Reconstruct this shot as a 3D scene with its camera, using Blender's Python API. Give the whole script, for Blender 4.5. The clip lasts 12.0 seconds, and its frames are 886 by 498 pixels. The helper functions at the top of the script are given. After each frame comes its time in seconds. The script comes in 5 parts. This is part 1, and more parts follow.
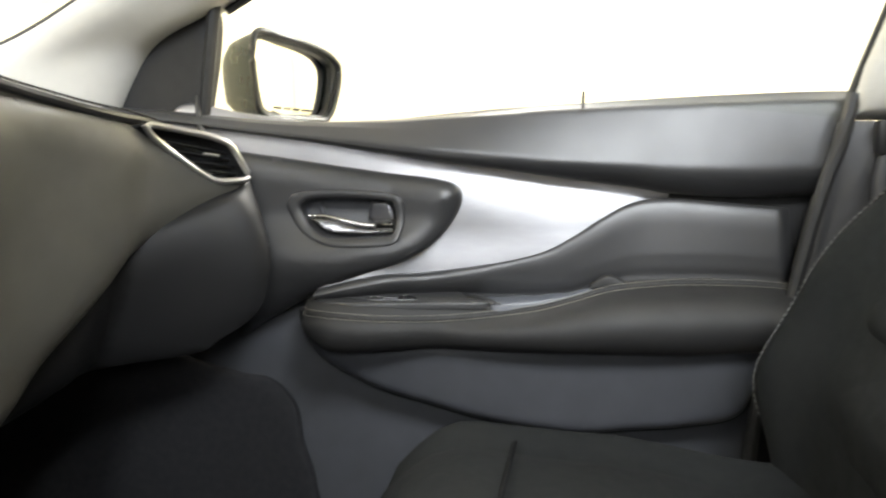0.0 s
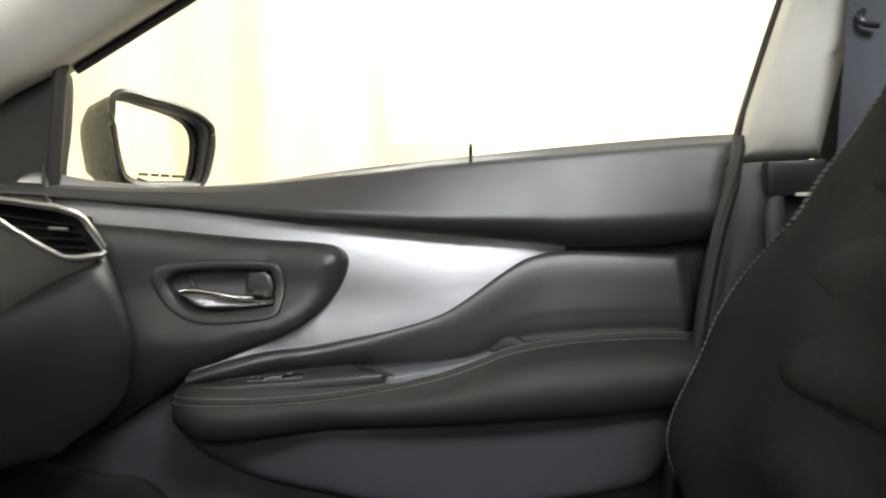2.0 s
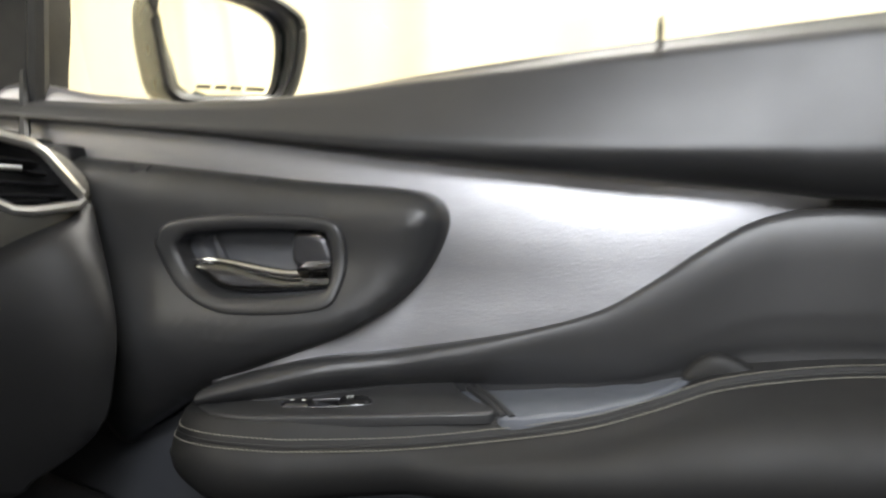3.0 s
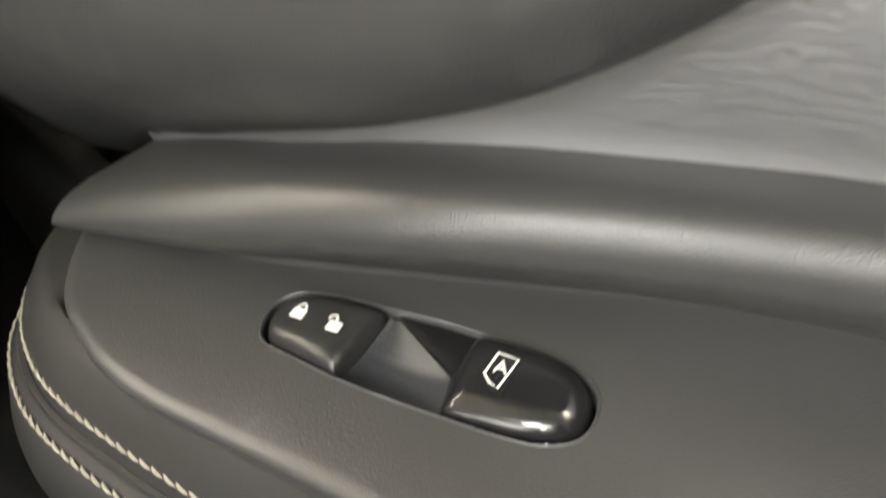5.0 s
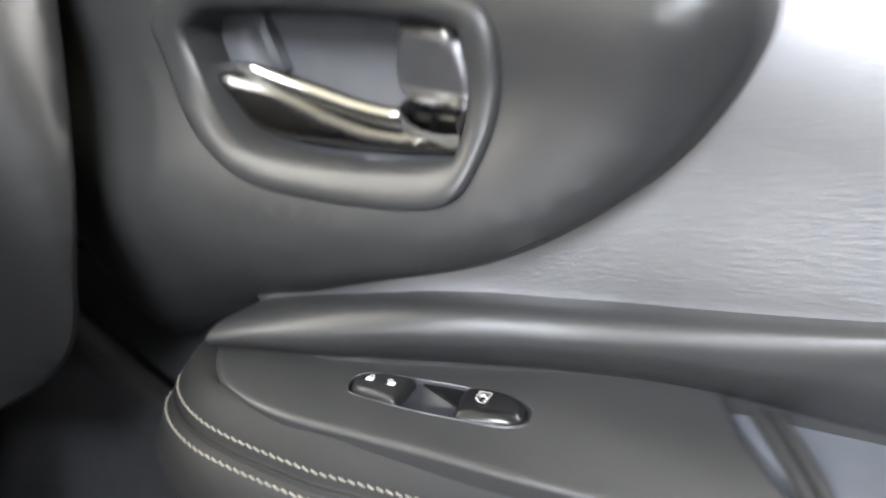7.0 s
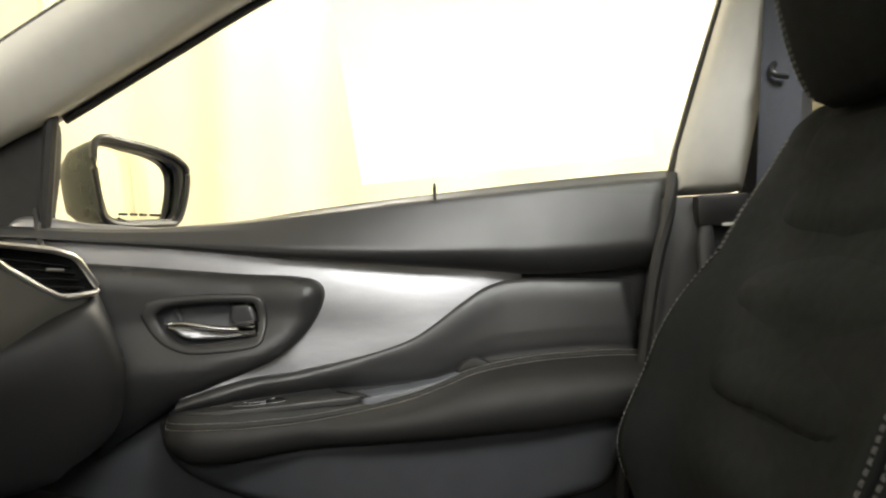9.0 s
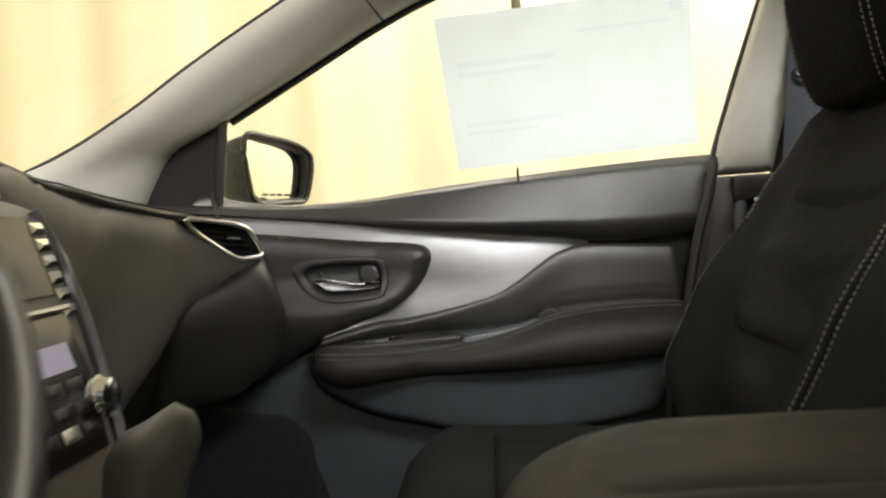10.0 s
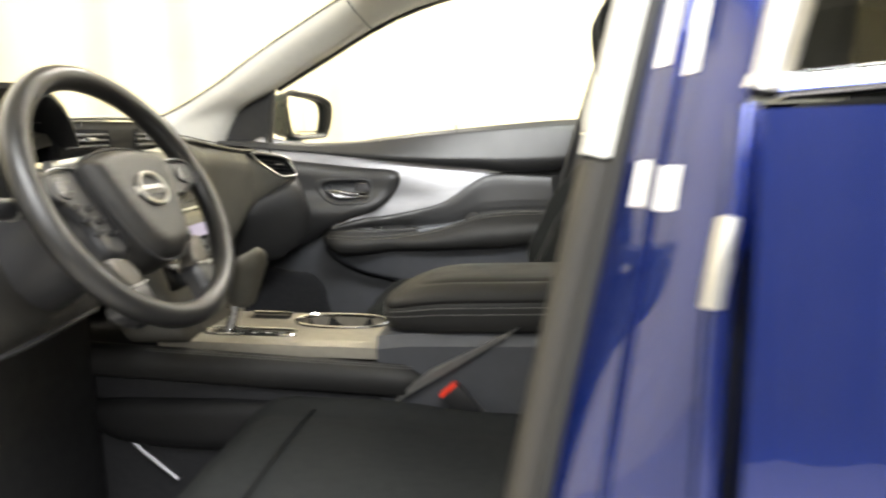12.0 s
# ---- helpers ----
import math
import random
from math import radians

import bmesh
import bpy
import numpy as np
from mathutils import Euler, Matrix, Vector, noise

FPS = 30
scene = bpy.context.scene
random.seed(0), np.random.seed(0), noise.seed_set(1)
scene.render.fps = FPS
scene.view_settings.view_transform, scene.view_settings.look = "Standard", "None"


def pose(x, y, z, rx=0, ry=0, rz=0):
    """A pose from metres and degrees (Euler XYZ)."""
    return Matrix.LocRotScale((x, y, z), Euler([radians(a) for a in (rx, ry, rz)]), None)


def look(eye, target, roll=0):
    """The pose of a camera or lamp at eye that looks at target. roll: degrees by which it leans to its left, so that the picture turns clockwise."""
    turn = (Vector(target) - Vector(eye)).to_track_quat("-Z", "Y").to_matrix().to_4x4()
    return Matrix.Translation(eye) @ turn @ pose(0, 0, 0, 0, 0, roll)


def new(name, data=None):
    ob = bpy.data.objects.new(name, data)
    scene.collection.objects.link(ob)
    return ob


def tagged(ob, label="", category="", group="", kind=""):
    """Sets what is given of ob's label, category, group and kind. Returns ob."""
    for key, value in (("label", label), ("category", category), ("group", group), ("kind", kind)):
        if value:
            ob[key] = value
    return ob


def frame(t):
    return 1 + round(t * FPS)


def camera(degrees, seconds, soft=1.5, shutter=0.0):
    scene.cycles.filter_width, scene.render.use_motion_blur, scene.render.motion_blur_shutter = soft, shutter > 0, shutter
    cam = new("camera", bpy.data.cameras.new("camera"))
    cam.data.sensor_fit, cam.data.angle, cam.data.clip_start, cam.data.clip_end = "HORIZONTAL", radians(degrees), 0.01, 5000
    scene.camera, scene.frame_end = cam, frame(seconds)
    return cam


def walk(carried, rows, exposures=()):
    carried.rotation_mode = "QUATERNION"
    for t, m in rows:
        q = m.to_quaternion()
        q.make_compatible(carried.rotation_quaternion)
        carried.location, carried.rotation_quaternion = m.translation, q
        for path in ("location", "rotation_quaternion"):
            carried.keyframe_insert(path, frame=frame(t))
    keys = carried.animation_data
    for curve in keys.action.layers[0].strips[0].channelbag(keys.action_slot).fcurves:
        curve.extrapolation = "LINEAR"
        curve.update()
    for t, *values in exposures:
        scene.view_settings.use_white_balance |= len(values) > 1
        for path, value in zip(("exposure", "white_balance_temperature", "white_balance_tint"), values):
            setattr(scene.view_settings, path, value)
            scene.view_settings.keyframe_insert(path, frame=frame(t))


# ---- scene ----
cam = camera(59.7, 12.0, 2.0, 0.5)
PATH = [
    (0, (0.358, -0.287, 1.061), (0.022, 1.675, 0.867), 0.6),
    (0.5, (0.359, -0.31, 1.047), (0.176, 1.678, 0.929), -0.7),
    (1, (0.352, -0.314, 1.051), (0.228, 1.678, 0.915), -2.3),
    (1.5, (0.356, -0.295, 1.053), (0.287, 1.703, 0.988), -2.5),
    (2, (0.368, -0.208, 1.06), (0.279, 1.79, 1.02), -2.2),
    (2.5, (0.382, -0.025, 1.075), (0.161, 1.961, 1.011), -1.9),
    (3, (0.382, 0.188, 1.075), (-0.219, 2.082, 0.849), -2.0),
    (3.5, (0.32, 0.395, 1.094), (-0.629, 2.075, 0.568), -2.8),
    (3.7, (0.289, 0.473, 1.1), (-0.691, 2.064, 0.389), -3.5),
    (5.3, (0.195, 0.66, 0.994), (-0.978, 1.535, -0.369), -11.5),
    (5.5, (0.194, 0.657, 0.993), (-0.973, 1.543, -0.367), -10.9),
    (6, (0.198, 0.656, 0.993), (-0.992, 1.559, -0.337), -10.5),
    (6.5, (0.2, 0.66, 1.004), (-0.981, 1.527, -0.358), -12.1),
    (6.6, (0.205, 0.657, 1.013), (-0.988, 1.519, -0.34), -12.7),
    (6.8, (0.233, 0.611, 1.042), (-0.979, 1.732, -0.086), -6.2),
    (7, (0.27, 0.525, 1.055), (-0.872, 1.969, 0.273), -1.4),
    (7.2, (0.294, 0.426, 1.054), (-0.636, 2.117, 0.53), 0.8),
    (7.5, (0.344, 0.299, 1.084), (-0.427, 2.098, 0.672), -2.0),
    (7.7, (0.363, 0.199, 1.093), (-0.177, 2.11, 0.853), 0.1),
    (9.3, (0.337, -0.386, 1.071), (0.392, 1.613, 1.086), -3.7),
    (9.5, (0.328, -0.438, 1.076), (0.377, 1.562, 1.092), -3.8),
    (10, (0.31, -0.581, 1.073), (0.184, 1.415, 1.024), -3.8),
    (10.5, (0.31, -0.771, 1.134), (0.188, 1.221, 1.012), -3.8),
    (11, (0.312, -1.008, 1.131), (0.247, 0.982, 0.94), -2.5),
    (11.3, (0.317, -1.138, 1.128), (0.255, 0.842, 0.855), -2.0),
    (11.5, (0.374, -1.231, 1.135), (0.183, 0.738, 0.841), -2.8),
    (11.7, (0.45, -1.33, 1.13), (0.176, 0.634, 0.869), -3.3),
    (12, (0.579, -1.384, 1.16), (0.34, 0.578, 0.854), -2.0),
]
walk(cam, [(t, look(e, g, r)) for t, e, g, r in PATH],
     [(0.0, 0.8, 6550, 10), (0.5, 0.6, 6600, 10), (1.7, 0.6, 6500, 10), (2.0, 0.2, 6700, 10), (2.5, -0.15, 7000, 10), (2.8, 0.05, 6800, 11), (3.2, 0.65, 6300, 12), (3.7, 1.08, 6050, 12), (5.3, 1.65, 7400, 9), (6.6, 1.65, 7300, 9), (6.75, 1.5, 6300, 10), (7.0, 1.72, 6350, 12), (7.3, 1.4, 6200, 12), (7.7, 1.23, 6250, 12),
      (9.3, -0.15, 7250, 9), (10.0, -0.3, 7150, 9), (11.0, -0.05, 7250, 9), (11.5, 0.5, 7200, 10), (12.0, 0.7, 6900, 10)])

# ---- light ----
world = bpy.data.worlds.new("world")
scene.world = world
world.use_nodes = True
world.node_tree.nodes["Background"].inputs[0].default_value = (0.95, 0.97, 1.0, 1)
world.node_tree.nodes["Background"].inputs[1].default_value = 0.02


def area(name, x, y, z, target, sx, sy, watts, color):
    d = bpy.data.lights.new(name, "AREA")
    d.shape, d.size, d.size_y, d.energy, d.color = "RECTANGLE", sx, sy, watts, color
    ob = new(name, d)
    ob.matrix_world = look((x, y, z), target)
    return ob


WHITE = (0.97, 1.0, 1.04)
area("ceiling_lamp", 1.9, 1.6, 2.96, (1.9, 1.85, 0.0), 4.0, 0.3, 190, (1.0, 0.98, 0.93))
area("ceiling_lamp", -1.8, -0.4, 2.96, (-2.1, -0.4, 0.0), 4.0, 0.3, 75, (1.0, 0.98, 0.93))
# Unseen fill on the driver's side, added to brighten door and console.
area("side_fill", 0.85, -3.1, 2.1, (0.35, 0.5, 1.05), 1.6, 0.5, 24, WHITE)
# Overhead lamp assumed, out of view; it shines in through the roof opening.
area("ceiling_lamp", 1.15, -1.8, 2.93, (1.15, -1.8, 0.0), 1.5, 1.5, 165, (0.95, 1.0, 1.06))
# Two small unseen fills, added for reflections on the blue door pillar.
area("side_fill", -1.75, -3.1, 1.55, (0.5, -0.8, 1.05), 0.22, 0.5, 3, WHITE)
area("side_fill", -2.05, -3.1, 1.55, (0.5, -0.8, 1.05), 0.22, 0.5, 3, WHITE)

# ---- materials ----


def mat(name, col, rough=0.5, metal=0.0, col2=None, scale=40, bump=0.0, bscale=400, detail=4, stretch=None, coat=0.0, spec=0.5):
    """A surface with broad blotches in colour and gloss, and a fine relief."""
    m = bpy.data.materials.new(name)
    m.use_nodes = True
    n, l = m.node_tree.nodes, m.node_tree.links
    b = n["Principled BSDF"]
    b.inputs["Metallic"].default_value = metal
    b.inputs["Specular IOR Level"].default_value = spec
    b.inputs["Coat Weight"].default_value = coat
    tc = n.new("ShaderNodeTexCoord")
    mp = n.new("ShaderNodeMapping")
    l.new(tc.outputs["Object"], mp.inputs[0])
    if stretch:
        mp.inputs["Scale"].default_value = stretch
    big = n.new("ShaderNodeTexNoise")
    big.inputs["Scale"].default_value, big.inputs["Detail"].default_value = scale, detail
    l.new(mp.outputs[0], big.inputs["Vector"])
    mix = n.new("ShaderNodeMix")
    mix.data_type = "RGBA"
    c2 = col2 or tuple(c * 0.72 for c in col)
    mix.inputs[6].default_value, mix.inputs[7].default_value = (*col, 1), (*c2, 1)
    l.new(big.outputs[0], mix.inputs[0])
    l.new(mix.outputs[2], b.inputs["Base Color"])
    rr = n.new("ShaderNodeMapRange")
    rr.inputs[3].default_value, rr.inputs[4].default_value = rough * 0.85, min(1, rough * 1.15)
    l.new(big.outputs[0], rr.inputs[0])
    l.new(rr.outputs[0], b.inputs["Roughness"])
    if bump:
        fine = n.new("ShaderNodeTexNoise")
        fine.inputs["Scale"].default_value, fine.inputs["Detail"].default_value = bscale, 3
        l.new(mp.outputs[0], fine.inputs["Vector"])
        bp = n.new("ShaderNodeBump")
        bp.inputs["Strength"].default_value, bp.inputs["Distance"].default_value = bump, 0.001
        l.new(fine.outputs[0], bp.inputs["Height"])
        l.new(bp.outputs[0], b.inputs["Normal"])
    return m


def leather_grain(name, col, rough, cells=2200, strength=0.13):
    """Grained leatherette: small cells with soft furrows."""
    m = mat(name, col, rough, scale=25)
    n, l = m.node_tree.nodes, m.node_tree.links
    tc = n.new("ShaderNodeTexCoord")
    vo = n.new("ShaderNodeTexVoronoi")
    vo.inputs["Scale"].default_value = cells
    l.new(tc.outputs["Object"], vo.inputs["Vector"])
    bp = n.new("ShaderNodeBump")
    bp.inputs["Strength"].default_value, bp.inputs["Distance"].default_value = strength, 0.0004
    l.new(vo.outputs["Distance"], bp.inputs["Height"])
    l.new(bp.outputs[0], n["Principled BSDF"].inputs["Normal"])
    return m


LEATHER = leather_grain("black_leatherette", (0.021, 0.0206, 0.020), 0.60)
LEATHER.node_tree.nodes["Principled BSDF"].inputs["Specular IOR Level"].default_value = 0.35
PAD = leather_grain("soft_door_pad", (0.044, 0.044, 0.0445), 0.36, 2000)
PLASTIC = leather_grain("grained_black_plastic", (0.036, 0.036, 0.038), 0.48, 2200, 0.2)
GLOVE = leather_grain("black_lower_plastic", (0.011, 0.011, 0.0115), 0.48, 2000, 0.15)
GLOVE.node_tree.nodes["Principled BSDF"].inputs["Specular IOR Level"].default_value = 0.32
LINER = mat("grey_cup_liner", (0.13, 0.14, 0.16), 0.38, scale=60, bump=0.1, bscale=1500)
GREYPLASTIC = leather_grain("grained_grey_plastic", (0.066, 0.069, 0.078), 0.55, 2000, 0.2)
DASHSKIN = leather_grain("dash_skin", (0.090, 0.086, 0.074), 0.5, 2000, 0.22)
FASCIA = leather_grain("brown_grey_dash_plastic", (0.030, 0.028, 0.025), 0.5, 2000, 0.2)
SMOOTH = mat("smooth_black_plastic", (0.022, 0.022, 0.023), 0.33, scale=60)
SCOOP = mat("scoop_plastic", (0.105, 0.108, 0.118), 0.5, scale=80, bump=0.15, bscale=2500)
FINGERWELL = mat("finger_well", (0.024, 0.026, 0.031), 0.42, scale=80, bump=0.15, bscale=2500)
COVER = leather_grain("airbag_cover_plastic", (0.020, 0.019, 0.0175), 0.45, 2200, 0.15)
WHEELSKIN = leather_grain("smooth_wheel_leather", (0.015, 0.0147, 0.0143), 0.36, 2600, 0.08)
BLACKBOWL = mat("matt_black_bowl", (0.014, 0.014, 0.015), 0.6, scale=60)
SPOKE = mat("brown_grey_spoke_metal", (0.085, 0.078, 0.068), 0.36, 0.6, scale=80)
DARKSATIN = mat("dark_satin", (0.16, 0.16, 0.17), 0.3, 0.7, scale=80)
GLOSS = mat("gloss_black", (0.012, 0.012, 0.013), 0.2, scale=60)
VENTBLACK = mat("matt_black_vent", (0.006, 0.006, 0.007), 0.55, scale=60, spec=0.15)
DARK = mat("dark_gap", (0.012, 0.012, 0.013), 0.7)
RUBBER = mat("rubber_seal", (0.018, 0.018, 0.018), 0.6, bump=0.2)
SILVER = mat("brushed_silver_trim", (0.365, 0.365, 0.378), 0.39, 0.9, (0.305, 0.305, 0.317), 140, 0.16, 800, 5, (0.16, 1, 1.0))
# Chrome darkened in colour for the dark cabin that the blade mirrors.
DIMCHROME = mat("darkened_chrome", (0.19, 0.19, 0.195), 0.16, 1.0, scale=20)
CHROME = mat("chrome", (0.82, 0.82, 0.84), 0.08, 1.0, scale=20)
SATIN = mat("satin_silver", (0.62, 0.61, 0.58), 0.3, 0.85, scale=60)
CHAMPAGNE = mat("champagne_console_trim", (0.42, 0.39, 0.325), 0.38, 0.35, scale=80, bump=0.1, bscale=600)
PILLAR = mat("pale_woven_pillar_trim", (0.60, 0.59, 0.55), 0.75, 0, (0.55, 0.54, 0.50), 60, 0.25, 1500)
FABRIC = mat("charcoal_seat_cloth", (0.0165, 0.0178, 0.0180), 0.9, 0, (0.0115, 0.0125, 0.0128), 80, 0.6, 1400, spec=0.06)
FABRIC2 = mat("seat_bolster_cloth", (0.0090, 0.0094, 0.0097), 0.85, 0, (0.0062, 0.0065, 0.0068), 70, 0.5, 1200, spec=0.06)
CARPET = mat("carpet", (0.018, 0.0185, 0.021), 0.95, 0, (0.012, 0.012, 0.014), 90, 1.0, 900)
THREAD = mat("pale_thread", (0.28, 0.265, 0.225), 0.7, scale=300)
GREYTHREAD = mat("grey_thread", (0.21, 0.21, 0.205), 0.7, scale=300)
BLUE = mat("metallic_blue_paint", (0.004, 0.021, 0.18), 0.20, 0.75, (0.003, 0.017, 0.15), 30, 0.03, 2500, coat=0.9)
BLUE.node_tree.nodes["Principled BSDF"].inputs["Coat IOR"].default_value = 1.65
TEAL = mat("dark_blue_housing", (0.005, 0.017, 0.020), 0.28, 0.0, scale=30, spec=0.3)
RED = mat("red_button", (0.80, 0.045, 0.02), 0.4)
WHITEMARK = mat("white_marking", (0.85, 0.85, 0.83), 0.5)
CURTAIN = mat("cream_curtain", (0.84, 0.77, 0.57), 0.9, 0, (0.80, 0.72, 0.51), 3, 0.3, 300)
CONCRETE = mat("grey_floor", (0.46, 0.44, 0.41), 0.6, 0, (0.38, 0.36, 0.34), 6, 0.3, 90)
CEIL = mat("white_ceiling", (0.78, 0.76, 0.70), 0.9, scale=4)
MIRROR = mat("mirror_glass", (0.90, 0.90, 0.88), 0.015, 1.0, scale=5)
# Curtain colour darkened for a dim hall, so less light bounces back.
DIMCLOTH = mat("dimmed_curtain", (0.16, 0.16, 0.16), 0.9, 0, (0.13, 0.13, 0.13), 3, 0.3, 300)
WEB = mat("belt_webbing", (0.055, 0.062, 0.078), 0.6, 0, (0.045, 0.05, 0.065), 200, 0.4, 1600)
STICKER = mat("white_sticker", (0.88, 0.88, 0.88), 0.35, scale=200)
POLE = mat("dark_pole", (0.10, 0.085, 0.05), 0.6)


def glass(name, tint):
    """A thin pane: clear with a little gloss."""
    m = bpy.data.materials.new(name)
    m.use_nodes = True
    n, l = m.node_tree.nodes, m.node_tree.links
    n.clear()
    out, mix = n.new("ShaderNodeOutputMaterial"), n.new("ShaderNodeMixShader")
    tr, gl = n.new("ShaderNodeBsdfTransparent"), n.new("ShaderNodeBsdfGlossy")
    tr.inputs[0].default_value = (*tint, 1)
    gl.inputs["Roughness"].default_value = 0.02
    mix.inputs[0].default_value = 0.045
    l.new(tr.outputs[0], mix.inputs[1])
    l.new(gl.outputs[0], mix.inputs[2])
    l.new(mix.outputs[0], out.inputs[0])
    return m


GLASS = glass("clear_glass", (0.93, 0.95, 0.92))
TINT = glass("privacy_glass", (0.125, 0.125, 0.11))


def paper(name, col):
    """Thin paper: part of the light passes through."""
    m = mat(name, col, 0.6, scale=15)
    n, l = m.node_tree.nodes, m.node_tree.links
    tl, mx = n.new("ShaderNodeBsdfTranslucent"), n.new("ShaderNodeMixShader")
    tl.inputs[0].default_value = (*col, 1)
    mx.inputs[0].default_value = 0.62
    l.new(n["Principled BSDF"].outputs[0], mx.inputs[1])
    l.new(tl.outputs[0], mx.inputs[2])
    l.new(mx.outputs[0], n["Material Output"].inputs[0])
    return m


PAPER = paper("paper", (0.84, 0.90, 0.98))
INK = bpy.data.materials.new("faded_print")
INK.use_nodes = True
INK.node_tree.nodes.clear()
film_out, film = INK.node_tree.nodes.new("ShaderNodeOutputMaterial"), INK.node_tree.nodes.new("ShaderNodeBsdfTransparent")
film.inputs[0].default_value = (0.945, 0.955, 0.98, 1)
INK.node_tree.links.new(film.outputs[0], film_out.inputs[0])


def emit(name, col, power):
    m = bpy.data.materials.new(name)
    m.use_nodes = True
    b = m.node_tree.nodes["Principled BSDF"]
    b.inputs["Base Color"].default_value = (0.02, 0.02, 0.02, 1)
    b.inputs["Emission Color"].default_value = (*col, 1)
    b.inputs["Emission Strength"].default_value = power
    return m


LCD = emit("lit_display", (0.80, 0.72, 0.95), 0.4)
DIAL = emit("lit_dial_marks", (0.85, 0.92, 1.0), 0.45)
AMBER = emit("amber_lamp", (1.0, 0.35, 0.03), 1.0)

# ---- helpers for shapes ----


def thing(name, at, label, category, group="", kind=""):
    ob = new(name)
    ob.empty_display_size = 0.05
    ob.location = at
    return tagged(ob, label, category, group, kind)


def finish(bm, smooth=True, angle=40):
    bmesh.ops.recalc_face_normals(bm, faces=bm.faces[:])
    if smooth:
        for f in bm.faces:
            f.smooth = True
        for e in bm.edges:
            e.smooth = e.calc_face_angle(0) < radians(angle)


def part(name, bm, material, parent=None, label="", smooth=True, angle=40):
    finish(bm, smooth, angle)
    me = bpy.data.meshes.new(name)
    bm.to_mesh(me)
    bm.free()
    me.materials.append(material)
    ob = new(name, me)
    if parent:
        ob.parent = parent
        if parent.type == "EMPTY":
            ob.matrix_parent_inverse = Matrix.Translation(-parent.location)
    return tagged(ob, label)


def solo(name, bm, material, label, category, kind="", group="", smooth=True, angle=40):
    return tagged(part(name, bm, material, None, label, smooth, angle), "", category, group, kind)


def spline(pts, n=8, closed=True):
    """A smooth line through a few points."""
    p = [Vector(q) for q in pts]
    out = []
    m = len(p)
    for i in range(m if closed else m - 1):
        if closed:
            a, b, c, d = p[i - 1], p[i], p[(i + 1) % m], p[(i + 2) % m]
        else:
            a, b, c, d = p[max(i - 1, 0)], p[i], p[i + 1], p[min(i + 2, m - 1)]
        for k in range(n):
            t = k / n
            out.append(0.5 * ((2 * b) + (c - a) * t + (2 * a - 5 * b + 4 * c - d) * t * t + (3 * b - a - 3 * c + d) * t ** 3))
    if not closed:
        out.append(p[-1])
    return out


def inside(poly, q):
    x, y = q
    c = False
    j = len(poly) - 1
    for i in range(len(poly)):
        xi, yi = poly[i][0], poly[i][1]
        xj, yj = poly[j][0], poly[j][1]
        if (yi > y) != (yj > y) and x < (xj - xi) * (y - yi) / (yj - yi) + xi:
            c = not c
        j = i
    return c


def edge_dist(poly, q):
    p = np.array([(v[0], v[1]) for v in poly])
    a, b = p, np.roll(p, -1, 0)
    d = b - a
    t = np.clip(((q - a) * d).sum(1) / np.maximum((d * d).sum(1), 1e-12), 0, 1)
    return float(np.min(np.hypot(*(a + d * t[:, None] - q).T)))


